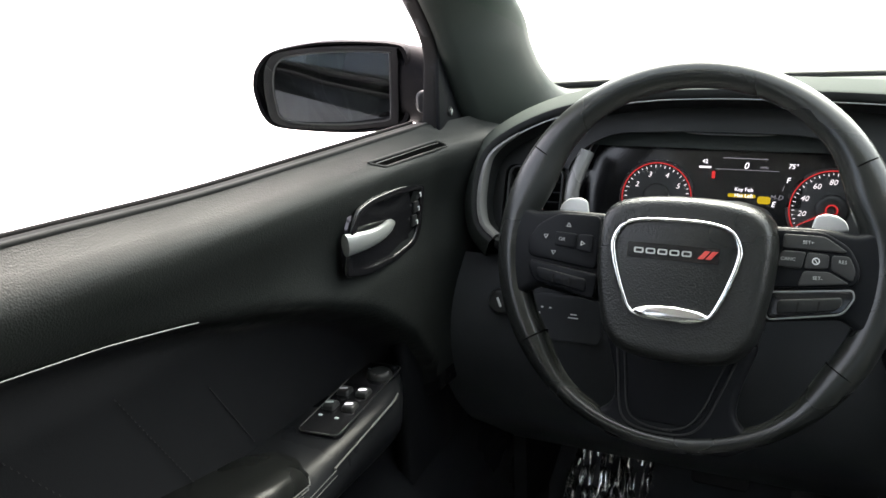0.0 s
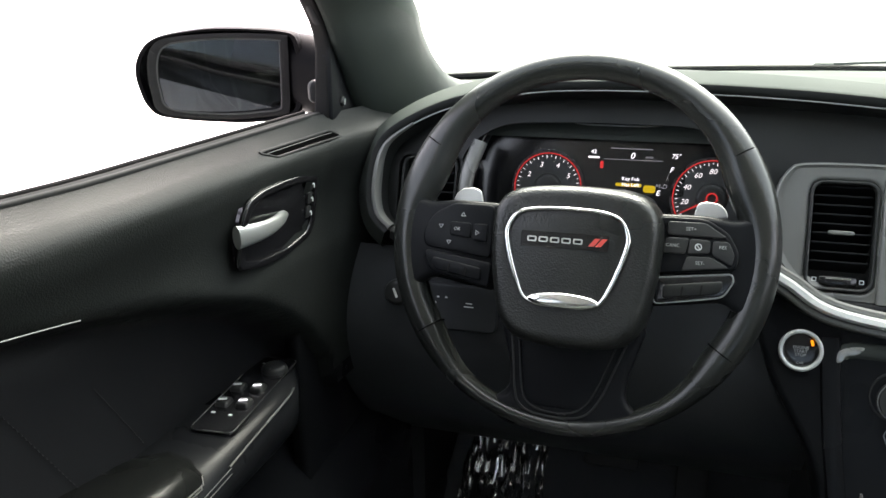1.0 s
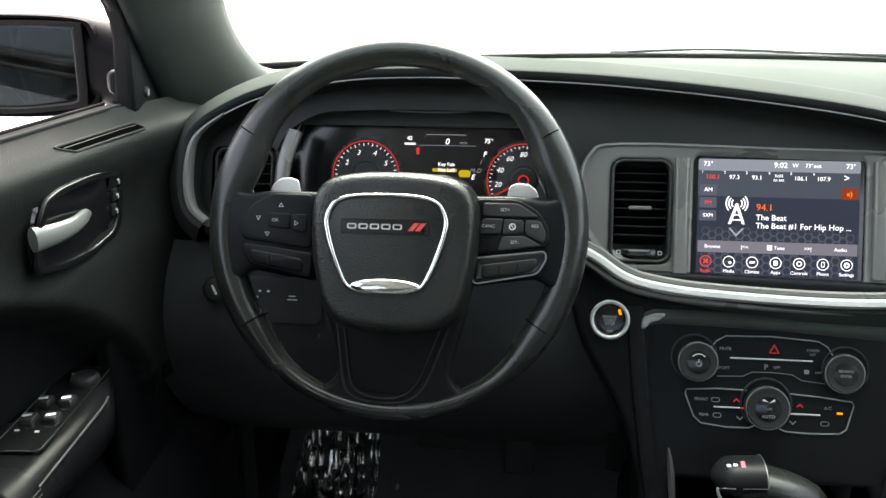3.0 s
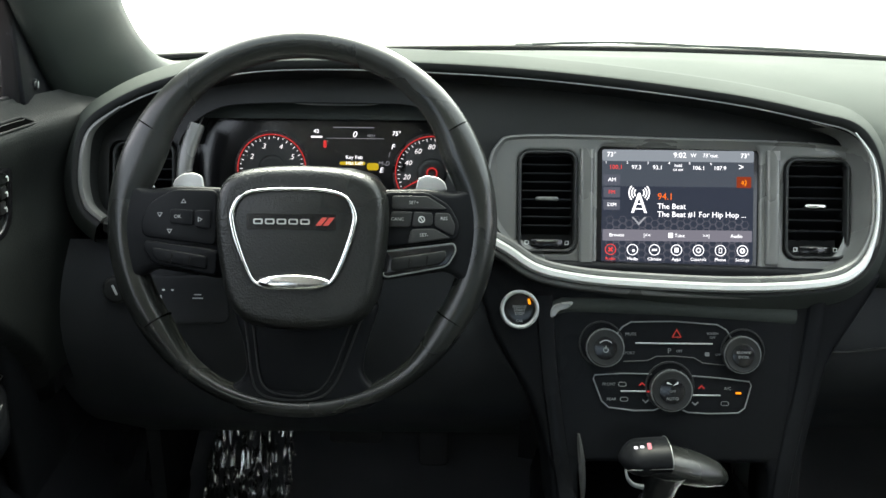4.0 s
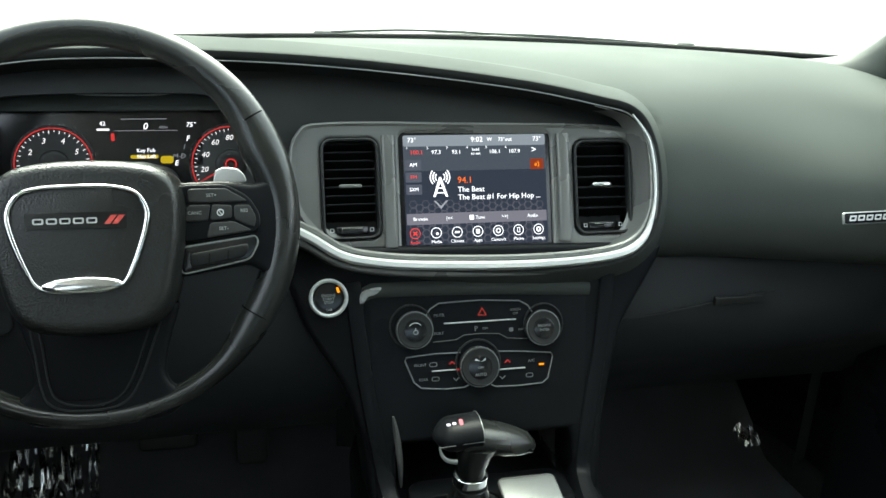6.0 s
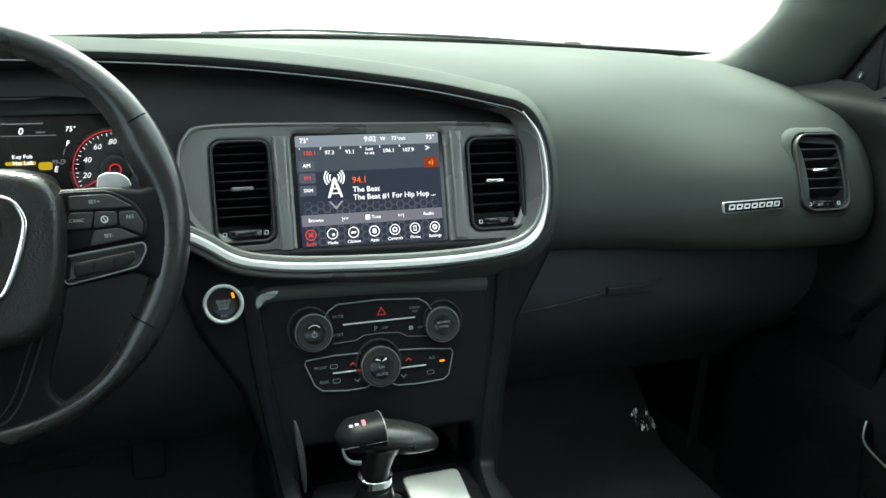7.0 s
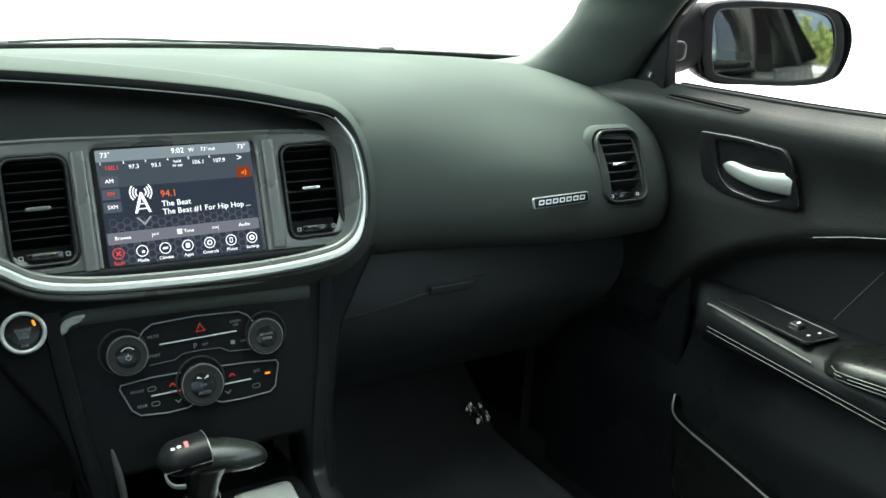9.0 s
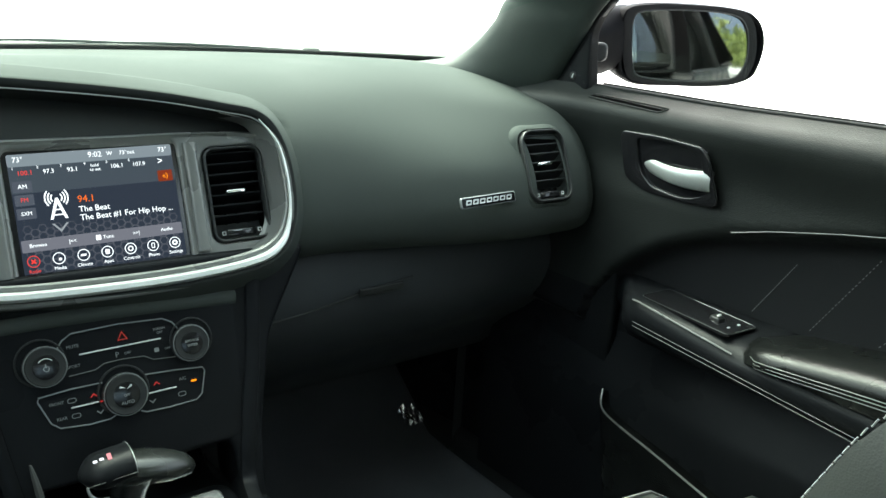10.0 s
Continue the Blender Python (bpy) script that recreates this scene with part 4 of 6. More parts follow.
vee = [(-0.055, -0.085), (-0.050, -0.120), (-0.046, -0.150), (-0.040, -0.164), (-0.025, -0.171), (0.0, -0.1725), (0.018, -0.170), (0.030, -0.162), (0.040, -0.145), (0.050, -0.118), (0.062, -0.085)]
vp = spline([Vector((*q, 0.0105)) for q in vee], 5)
part("spoke_rib", tube(vp, 0.0011, 6), PLASTIC, wheel)
part("spoke_rib", tube([p + Vector((0.0065 * (-1 if p.x > 0 else 1), 0.004, 0.0006)) for p in vp if p.y > -0.17 or abs(p.x) < 0.03], 0.0009, 6), PLASTIC, wheel)
part("spoke_inlay", plate([rounded([(-0.044, -0.085), (0.052, -0.085), (0.036, -0.145), (0.024, -0.163), (-0.030, -0.163), (-0.038, -0.148)], 0.01)], 0.003, 0.001), STACKBLACK, wheel, flat(0, 0, 0.0085))
# shift paddles and column
for s in (-1, 1):
    pd = [(0.108, 0.030), (0.142, 0.036), (0.139, 0.044), (0.132, 0.0495), (0.120, 0.0510), (0.112, 0.048)]
    part("paddle", plate([rounded([(s * x - (0.0 if s > 0 else -0.004), y) for x, y in pd[::s]], 0.003)], 0.004, 0.0015), PADDLE, wheel, flat(0, 0, -0.030), label="satin grey shift paddle")
part("column_shroud", loft([[(x, y, z) for x, y in rrect(w, h, 0.02)] for z, w, h in ((-0.015, 0.11, 0.11), (-0.05, 0.12, 0.12), (-0.20, 0.14, 0.14))]), DARK, wheel, label="black column shroud")

# ---- touch screen ----
SC = PANEL @ flat(0, -0.0005, 0.0)
screen = thing("touch_screen", "lit colour touch screen showing a radio page", "touch screen", SC)
part("glass", plate([rrect(0.186, 0.142, 0.007)], 0.004, 0.001), GLOSS, screen, flat(0, 0, -0.003))
W, H = 0.171, 0.128


def sx(u, v, z=0.0012):
    """Place on the picture: u, v from 0 to 1 from its upper left."""
    return flat((u - 0.5) * W, (0.5 - v) * H, z)


PAGE = glow("page_light", (0.024, 0.031, 0.050), 1.0)
PAGE_T = glow("page_top_light", (0.21, 0.245, 0.285), 1.0)
PAGE_M = glow("page_mid_light", (0.052, 0.065, 0.086), 1.0)
PAGE_B = glow("page_bar_light", (0.16, 0.16, 0.20), 1.0)
PAGE_K = glow("page_button_light", (0.075, 0.085, 0.115), 1.0)
HEX = glow("hexagon_light", (0.082, 0.086, 0.112), 1.0)
part("page", plate([rrect(W, H, 0.003)], 0.0006), PAGE, screen, flat(0, 0, 0.0006))
part("page_top", plate([rrect(W, H * 0.10, 0.002)], 0.0003), PAGE_T, screen, sx(0.5, 0.05))
part("preset_band", plate([rrect(W, H * 0.22, 0.001)], 0.0003), PAGE_M, screen, sx(0.5, 0.21))
hex_mesh = plate([circle(0.0047, 6), circle(0.0040, 6)], 0.0002)
for i in range(22):
    for j in range(6):
        part("hexagon", hex_mesh, HEX, screen, sx(0.055 + 0.0425 * i, 0.615 + 0.066 * j + (0.033 if i % 2 else 0), 0.0012))
part("button_bar", plate([rrect(W * 0.985, H * 0.10, 0.001)], 0.0003), PAGE_B, screen, sx(0.5, 0.75, 0.0016))
for txt, u, v, size, mt in (("73°", 0.06, 0.045, 0.0075, WHITE_G), ("9:02", 0.51, 0.045, 0.0085, WHITE_G), ("W", 0.60, 0.045, 0.006, WHITE_G), ("73°out", 0.71, 0.045, 0.006, WHITE_G), ("73°", 0.94, 0.045, 0.0075, WHITE_G),
                            ("100.1", 0.09, 0.155, 0.0070, SCREEN_RED), ("97.3", 0.225, 0.155, 0.0065, WHITE_G), ("93.1", 0.365, 0.155, 0.0065, WHITE_G), ("hold", 0.50, 0.135, 0.0048, WHITE_G), ("to set", 0.50, 0.170, 0.0048, WHITE_G),
                            ("106.1", 0.635, 0.155, 0.0065, WHITE_G), ("107.9", 0.775, 0.155, 0.0065, WHITE_G), (">", 0.915, 0.145, 0.011, WHITE_G),
                            ("1", 0.025, 0.115, 0.004, WHITE_G), ("2", 0.165, 0.115, 0.004, WHITE_G), ("3", 0.30, 0.115, 0.004, WHITE_G), ("4", 0.44, 0.115, 0.004, WHITE_G), ("5", 0.575, 0.115, 0.004, WHITE_G), ("6", 0.715, 0.115, 0.004, WHITE_G),
                            ("AM", 0.065, 0.265, 0.0062, WHITE_G), ("FM", 0.065, 0.375, 0.0062, SCREEN_RED), ("SXM", 0.065, 0.485, 0.0055, WHITE_G),
                            ("Browse", 0.10, 0.75, 0.0055, WHITE_G), ("|<<", 0.30, 0.75, 0.0055, WHITE_G), ("Tune", 0.515, 0.75, 0.0055, WHITE_G), (">>|", 0.69, 0.75, 0.0055, WHITE_G), ("Audio", 0.89, 0.75, 0.0055, WHITE_G),
                            ("Radio", 0.06, 0.958, 0.0050, SCREEN_RED), ("Media", 0.205, 0.958, 0.0050, WHITE_G), ("Climate", 0.35, 0.958, 0.0050, WHITE_G), ("Apps", 0.495, 0.958, 0.0050, WHITE_G), ("Controls", 0.64, 0.958, 0.0050, WHITE_G),
                            ("Phone", 0.785, 0.958, 0.0050, WHITE_G), ("Settings", 0.93, 0.958, 0.0050, WHITE_G)):
    part("caption", letters(txt, size, 0.0002), mt, screen, sx(u, v, 0.0020))
for txt, v, size, mt in (("94.1", 0.41, 0.0105, glow("orange_light", (1.0, 0.16, 0.01), 1.0)), ("The Beat", 0.495, 0.0088, WHITE_G), ("The Beat #1 For Hip Hop ...", 0.565, 0.0088, WHITE_G)):
    part("caption", letters(txt, size, 0.0002, align="LEFT"), mt, screen, sx(0.365, v, 0.0020))
for v in (0.265, 0.375, 0.485):
    part("band_button", plate([rrect(0.0185, 0.0115, 0.001)], 0.0003), PAGE_K, screen, sx(0.065, v, 0.0016))
part("sound_button", plate([rrect(0.0165, 0.0125, 0.001)], 0.0003), glow("dim_orange", (0.22, 0.03, 0.008), 1.0), screen, sx(0.935, 0.275, 0.0016))
part("sound_symbol", letters("«)", 0.008, 0.0002), AMBER_G, screen, sx(0.935, 0.275, 0.0020))
part("tune_symbol", plate([rrect(0.0052, 0.0055, 0.0006)], 0.0002), WHITE_G, screen, sx(0.455, 0.748, 0.0020))
for i in range(7):
    mt = SCREEN_RED if i == 0 else WHITE_G
    ic = part("page_icon", plate([circle(0.0063, 24), circle(0.0055, 24)], 0.0002), mt, screen, sx(0.06 + 0.145 * i, 0.877, 0.0020))
    core = [[rrect(0.0062, 0.0016, 0.0004, 2)], [circle(0.0016, 10, 0.0012, -0.001)], [rrect(0.0055, 0.0022, 0.0006, 2, shear=0.4)], [rrect(0.0045, 0.0052, 0.0006, 2)], [circle(0.003, 12), circle(0.0018, 12)],
            [rrect(0.0036, 0.0060, 0.0006, 2), rrect(0.0024, 0.0044, 0.0004, 2)], [circle(0.0032, 8), circle(0.0015, 8)]][i]
    part("symbol", plate(core, 0.0002), mt, ic, flat(0, 0, 0.0001, 45 if i == 0 else 0))
    if i == 0:
        part("symbol", plate(core, 0.0002), mt, ic, flat(0, 0, 0.0002, -45))
# mast symbol
mast = part("mast_symbol", plate([[(-0.0088, -0.012), (-0.006, -0.012), (0, 0.0045), (0.006, -0.012), (0.0088, -0.012), (0.0012, 0.0105), (-0.0012, 0.0105)]], 0.0002), WHITE_G, screen, sx(0.245, 0.46, 0.0020))
for y, w in ((-0.0075, 0.009), (-0.002, 0.005)):
    part("mast_brace", plate([rrect(w, 0.0012, 0.0002, 1)], 0.0002), WHITE_G, mast, flat(0, y, 0))
for s in (-1, 1):
    for r in (0.0055, 0.0085, 0.0115):
        arc = [(s * r * math.cos(radians(a)), 0.0105 + r * math.sin(radians(a)), 0.0001) for a in range(-42, 43, 12)]
        part("mast_wave", sweep(arc, rrect(0.0014, 0.0002, 0.0001, 1), (0, 0, 1)), WHITE_G, mast)
part("mast_reflection", plate([[(-0.0085, 0.003), (-0.006, 0.003), (0, -0.0035), (0.006, 0.003), (0.0085, 0.003), (0, -0.0065)]], 0.0002), glow("dim_white", (0.30, 0.32, 0.36), 1.0), mast, flat(0, -0.0195, 0))

# ---- start button ----
start = thing("start_button", "round engine start button with a bright ring", "start button", STACK @ flat(-0.178, 0.0005, 0.0052))
part("ring", sweep([(0.0195 * math.cos(2 * math.pi * i / 40), 0.0195 * math.sin(2 * math.pi * i / 40), 0.004) for i in range(40)], rrect(0.0045, 0.006, 0.002, 3), (0, 0, 1), closed=True), SILVER, start, label="satin silver ring")
part("cap", dome(circle(0.0185, 36), 0.004, 4), GLOSS, start)
part("lamp", plate([rrect(0.0027, 0.0062, 0.0008)], 0.0008), AMBER_G, start, flat(0.0105, 0.0085, 0.0036, 15))
part("print", sweep([(0.0125 * math.cos(radians(a)), 0.0125 * math.sin(radians(a)), 0.0036) for a in range(105, 166, 10)], rrect(0.0016, 0.0005, 0.0002, 1), (0, 0, 1)), MARK, start)
for txt, y, s_ in (("ENGINE", 0.0028, 0.0044), ("START", -0.0010, 0.0044), ("STOP", -0.0048, 0.0044), ("CAR", -0.0130, 0.0036)):
    part("print", letters(txt, s_), MIDMARK, start, flat(0, y, 0.0042))

# ---- climate and audio controls ----
panel = thing("climate_panel", "gloss black climate and audio panel with three knobs", "control panel", STACK @ flat(0, 0, 0.006))


def ck(x, z, off=0.0):
    return flat(*stack_xy(x, z), off)


def knob(x, z, r, name="knob", sx_=0.0):
    k = part(name, loft([[(q[0], q[1], h) for q in circle(rr, 40)] for h, rr in ((0, r * 1.02), (0.006, r), (0.010, r * 0.985), (0.0115, r * 0.93), (0.011, r * 0.80))]), PLASTIC, panel, ck(x, z))
    part("knob_ring", sweep([(r * math.cos(2 * math.pi * i / 40), r * math.sin(2 * math.pi * i / 40), 0.0088) for i in range(40)], rrect(0.0011, 0.0024, 0.0005, 2), (0, 0, 1), closed=True), LEVER, k, label="bright ring")
    part("knob_face", plate([circle(r * 0.62, 32)], 0.001, 0.0003), GLOSS, k, flat(0, 0, 0.0111))
    for i in range(24):
        a = 2 * math.pi * i / 24
        part("grip_rib", plate([rrect(0.0016, 0.0016, 0.0004, 1)], 0.006), DARK, k, flat(r * 1.01 * math.cos(a), r * 1.01 * math.sin(a), 0.002, math.degrees(a)))
    part("collar", plate([circle(r * 1.22, 40), circle(r * 1.12, 40)], 0.002, 0.0006), PLASTIC, panel, flat(stack_xy(x, z)[0] + sx_, stack_xy(x, z)[1] + 0.004, 0.0))
    return k


def print_on(k, items, z=0.0124):
    for txt, x, y, s_ in items:
        part("print", letters(txt, s_ * 0.9), DIMMARK, k, flat(x, y, z))


k = knob(-0.084, 0.812, 0.0205, sx_=-0.003)
part("print", plate([circle(0.0030, 16), circle(0.0022, 16)], 0.0004), DIMMARK, k, flat(0, -0.002, 0.0124))
part("print", plate([rrect(0.0007, 0.0035, 0.0002, 1)], 0.0004), MARK, k, flat(0, 0.001, 0.0124))
part("print", sweep([(0.0085 * math.cos(radians(a)), 0.0085 * math.sin(radians(a)), 0.0124) for a in range(40, 141, 10)], rrect(0.0008, 0.0004, 0.0001, 1), (0, 0, 1)), MARK, k)
k = knob(0.0675, 0.806, 0.0200, sx_=0.003)
print_on(k, [("BROWSE", 0, 0.0028, 0.0044), ("ENTER", 0, -0.0022, 0.0044)])
k = knob(-0.0105, 0.7685, 0.0225, "fan_knob")
print_on(k, [("AUTO", 0, -0.0085, 0.0055), ("OFF", 0, -0.0005, 0.0044)])
for a in (25, 155):
    part("print", plate([[(0, -0.0005), (0.0060, -0.0012), (0.0066, 0.0012)]], 0.0004), MARK, k, flat(0.0004 * (1 if a < 90 else -1), 0.0065, 0.0124, a))


def wire(pts, r, name="trim_wire", mat=LEVER, closed=False):
    P = [Vector((*stack_xy(x, z), 0.0012)) for x, z in pts]
    part(name, tube(P, r, 6, closed, up=(0, 0, 1)), mat, panel)


wire([(-0.071, 0.824), (-0.064, 0.833), (-0.054, 0.8385), (-0.006, 0.8395), (0.042, 0.8365), (0.052, 0.831), (0.058, 0.822)], 0.0008)
wire([(-0.062, 0.7975), (-0.035, 0.7985), (-0.026, 0.803), (-0.006, 0.8035), (0.016, 0.802), (0.026, 0.7965), (0.050, 0.7945)], 0.0005, mat=SATIN)
wire([(-0.031, 0.7845), (-0.062, 0.7850), (-0.094, 0.7830), (-0.0955, 0.7790), (-0.086, 0.7560), (-0.078, 0.7495), (-0.050, 0.7465), (-0.028, 0.7470), (-0.021, 0.7500)], 0.0008)
wire([(0.014, 0.7830), (0.045, 0.7810), (0.078, 0.7775), (0.0800, 0.7735), (0.073, 0.7500), (0.066, 0.7450), (0.035, 0.7440), (0.010, 0.7450), (0.004, 0.7475)], 0.0008)
for x, z, w in ((-0.006, 0.8165, 0.086), (-0.050, 0.7665, 0.030), (0.030, 0.7630, 0.032)):
    part("divider", plate([rrect(w, 0.0016, 0.0006, 2)], 0.0012, 0.0004), SILVER, panel, ck(x, z, 0.0005))
for txt, x, z, s_ in (("MUTE", -0.054, 0.8255, 0.0055), ("SCREEN", 0.037, 0.8270, 0.0042), ("OFF", 0.037, 0.8228, 0.0042), ("SPORT", -0.056, 0.8060, 0.0052), ("P", -0.011, 0.8085, 0.0095), ("OFF", 0.000, 0.8085, 0.0045), ("OFF", 0.043, 0.8050, 0.0042),
                      ("FRONT", -0.078, 0.7735, 0.0050), ("REAR", -0.075, 0.7580, 0.0050), ("A/C", 0.054, 0.7700, 0.0055)):
    part("print", letters(txt, s_ * 0.88), DIMMARK, panel, ck(x, z, 0.0004))
for x, z, r in ((-0.063, 0.7735, 0), (-0.061, 0.7580, 0), (0.051, 0.7545, 0)):
    part("print", plate([rrect(0.009, 0.0050, 0.0022), rrect(0.0076, 0.0038, 0.0016)], 0.0004), DIMMARK, panel, ck(x, z, 0.0004))
part("print", plate([rrect(0.005, 0.0045, 0.001)], 0.0004), DIMMARK, panel, ck(0.031, 0.8055, 0.0004))
for x, z, r, mt in ((-0.041, 0.7740, 0, RED_G), (0.025, 0.7715, 0, RED_G), (-0.037, 0.7560, 180, DIMMARK), (0.018, 0.7540, 180, DIMMARK)):
    part("arrow", plate([[(-0.0038, -0.0015), (-0.0028, -0.0022), (0, 0.0004), (0.0028, -0.0022), (0.0038, -0.0015), (0, 0.0022)]], 0.0004), glow("dim_red", (0.35, 0.03, 0.03), 1.0) if mt is RED_G else mt, panel, flat(*stack_xy(x, z), 0.0004, r))
part("hazard_mark", plate([[(-0.0056, -0.0041), (0.0056, -0.0041), (0, 0.0056)], [(-0.0040, -0.0032), (0.0040, -0.0032), (0, 0.0036)]], 0.0005), glow("hazard_red", (0.28, 0.03, 0.025), 1.0), panel, ck(-0.003, 0.8265, 0.0004))
part("lamp", plate([rrect(0.0060, 0.0022, 0.0006)], 0.0006), AMBER_G, panel, ck(0.066, 0.7655, 0.0006))
part("lamp", plate([rrect(0.0035, 0.0014, 0.0004)], 0.0006), RED_G, panel, ck(-0.0345, 0.7665, 0.0018))

# ---- centre console and gear selector ----
LID = material("bright_lid", (0.33, 0.34, 0.335), 0.22, metal=0.7, vary=0.1, rough_vary=0.05)
console = thing("centre_console", "black centre console with a bright ribbed lid", "console")


def console_fn(u, y):
    # u from -1 (left foot) over the top to 1 (right foot)
    w = 0.118 + 0.012 * ease(0.2, 0.55, y)
    h = 0.625 + 0.02 * ease(0.25, -0.2, y)
    if abs(u) < 0.45:
        return (w * u / 0.45, y, h)
    t = (abs(u) - 0.45) / 0.55
    return (math.copysign(w + 0.022 * t + 0.012 * math.sin(math.pi * min(t * 3, 1)), u), y, h - 0.012 * ease(0, 0.1, t) - 0.32 * max(t - 0.05, 0))


us = [-1, -0.85, -0.7, -0.6, -0.52, -0.48, -0.455, -0.44, -0.3, 0, 0.3, 0.44, 0.455, 0.48, 0.52, 0.6, 0.7, 0.85, 1]
me = grid_skin(console_fn, us, steps(-0.60, 0.62, 24))
part("body", me, STACKBLACK, console)
part("selector_plate", plate([rrect(0.190, 0.185, 0.02), rrect(0.080, 0.120, 0.012, cx=-0.035)], 0.006, 0.002), STACKBLACK, console, pose(0, 0.395, 0.626), label="black selector plate")
part("lid", plate([rrect(0.070, 0.10, 0.008)], 0.008, 0.003), LID, console, pose(0.038, 0.402, 0.634, 13), label="bright ribbed lid")
part("boot_well", plate([rrect(0.078, 0.118, 0.012)], 0.004), DARK, console, pose(-0.035, 0.395, 0.625))

shifter = thing("gear_selector", "black leather gear selector with a bright collar", "gear selector", pose(-0.036, 0.42, 0.63))
part("boot", loft([[(q[0], q[1] * 1.2, z) for q in circle(r, 24)] for z, r in ((0.0, 0.034), (0.012, 0.026), (0.040, 0.019))]), RIMLEATHER, shifter)
part("collar", loft([[(q[0], q[1], z) for q in circle(r, 28)] for z, r in ((0.040, 0.0160), (0.042, 0.0185), (0.052, 0.0190), (0.054, 0.0165))]), CHROME, shifter, label="chrome collar")
part("stem", loft([[(q[0] + dx, q[1] * 1.15, z) for q in circle(r, 24)] for z, r, dx in ((0.053, 0.0160, 0), (0.065, 0.0170, 0.0), (0.082, 0.021, 0.002), (0.096, 0.026, 0.006))]), RIMLEATHER, shifter)
head = []
for t in steps(0.22, 1, 14):
    x = -0.040 + 0.110 * t
    r = 0.0205 * (1 - abs(2 * t - 0.9) ** 2.6 * 0.40) * (1 if t < 0.97 else 0.55)
    zc = 0.1085 - 0.0215 * t ** 1.3
    head.append([(x, 1.25 * r * math.cos(a), zc - 0.003 + r * (0.80 if math.sin(a) > 0 else 0.78) * math.sin(a)) for a in [2 * math.pi * k / 20 for k in range(20)]])
part("grip", loft(head), RIMLEATHER, shifter, label="black leather grip")
cap = []
for t in steps(0, 1, 12):
    x = -0.0435 + 0.0485 * t
    r = 0.0205 * (1 - (1 - min(t / 0.45, 1)) ** 2.2 * 0.78)
    cap.append([(x, 1.25 * r * math.cos(a), 0.1035 + 0.004 * t + r * 0.80 * math.sin(a)) for a in [2 * math.pi * k / 20 for k in range(20)]])
part("gear_cap", loft(cap), STACKBLACK, shifter, label="gloss black cap with gear letters")
part("cap_edge", tube([(0.0055, 1.26 * 0.0206 * math.cos(a), 0.1075 + 0.0206 * 0.81 * math.sin(a)) for a in [math.pi * k / 16 for k in range(17)]], 0.0004, 6), LEVER, shifter)
part("cap_line", tube([(-0.041 + 0.046 * t, -0.0235 - 0.0025 * t, 0.1045 + 0.004 * t) for t in steps(0, 1, 8)], 0.0007, 6), CHROME, shifter)
part("trigger", sweep(spline([(-0.041, -0.020, 0.103), (-0.039, -0.023, 0.095), (-0.033, -0.025, 0.089), (-0.023, -0.026, 0.087)], 5), rrect(0.0045, 0.0040, 0.0016), (0, -1, 0), scale=lambda t: 0.5 + 0.7 * t), LEVER, shifter, label="chrome trigger")
for i, (x, mt) in enumerate(((-0.029, WHITE_G), (-0.0228, WHITE_G), (-0.0155, glow("pink_light", (1.0, 0.35, 0.40), 1.0)))):
    part("gear_letter", plate([rrect(0.0040, 0.0028 if i < 2 else 0.0075, 0.0006)], 0.0006), mt, shifter, pose(x, -0.0065, 0.1200 + 0.0010 * i, 22))

# ---- pedals and floor mats ----
for nm, x, w in (("brake_pedal", -0.40, 0.09), ("accelerator_pedal", -0.27, 0.05)):
    pd = thing(nm, "black rubber faced " + nm.replace("_", " "), "pedal", pose(x, 0.92, 0.47))
    part("pad", plate([rrect(w, 0.06 if w > 0.06 else 0.13, 0.008)], 0.012, 0.003), RUBBER, pd, pose(0, 0, 0, 60))
    part("arm", sweep(spline([(0, 0.01, 0), (0, 0.08, 0.06), (0, 0.16, 0.22)], 5), rrect(0.012, 0.02, 0.003), (1, 0, 0)), DARK, pd)

FILM = material("clear_film", (0.85, 0.86, 0.86), 0.12, metal=1.0, vary=0.2, blotch=70, spec=1.0, rough_vary=0.08)


def crumpled(cx, cy, w, h, seed, amp):
    def f(u, v):
        x, y = cx + (u - 0.5) * w, cy + (v - 0.5) * h
        z = carpet_fn(x, y)[2] + 0.023
        k = noise.noise(Vector((x * 75 + 12 * y, y * 12, seed))) + 0.6 * noise.noise(Vector((x * 160 + 9 * y, y * 40, seed + 4)))
        return (x, y, z + amp * abs(k))
    return grid_skin(f, steps(0, 1, 120), steps(0, 1, 90))


for side, cx in (("driver's", -0.42), ("passenger's", 0.42)):
    mat_ = thing("floor_mat", "black carpet mat on the " + side + " floor", "floor mat", group="floor mats")
    me = grid_skin(lambda x, y: (x, y, carpet_fn(x, y)[2] + 0.010), steps(cx - 0.22, cx + 0.22, 12), steps(0.30, 1.12, 16))
    thicken(part("carpet", me, CARPET, mat_), 0.008, 1.0)
film = link_mesh("plastic_film", crumpled(-0.590, 0.945, 0.150, 0.27, 3, 0.040), FILM)
tagged(film, "crumpled shiny clear plastic film on the driver's mat", "plastic film")
film = link_mesh("plastic_film", crumpled(0.668, 0.915, 0.042, 0.035, 9, 0.036), FILM)
tagged(film, "crumpled clear plastic film on the passenger's mat", "plastic film")
film = link_mesh("plastic_film", crumpled(0.700, 0.815, 0.026, 0.05, 14, 0.016), FILM)
tagged(film, "small scrap of clear plastic film on the passenger's mat", "plastic film")

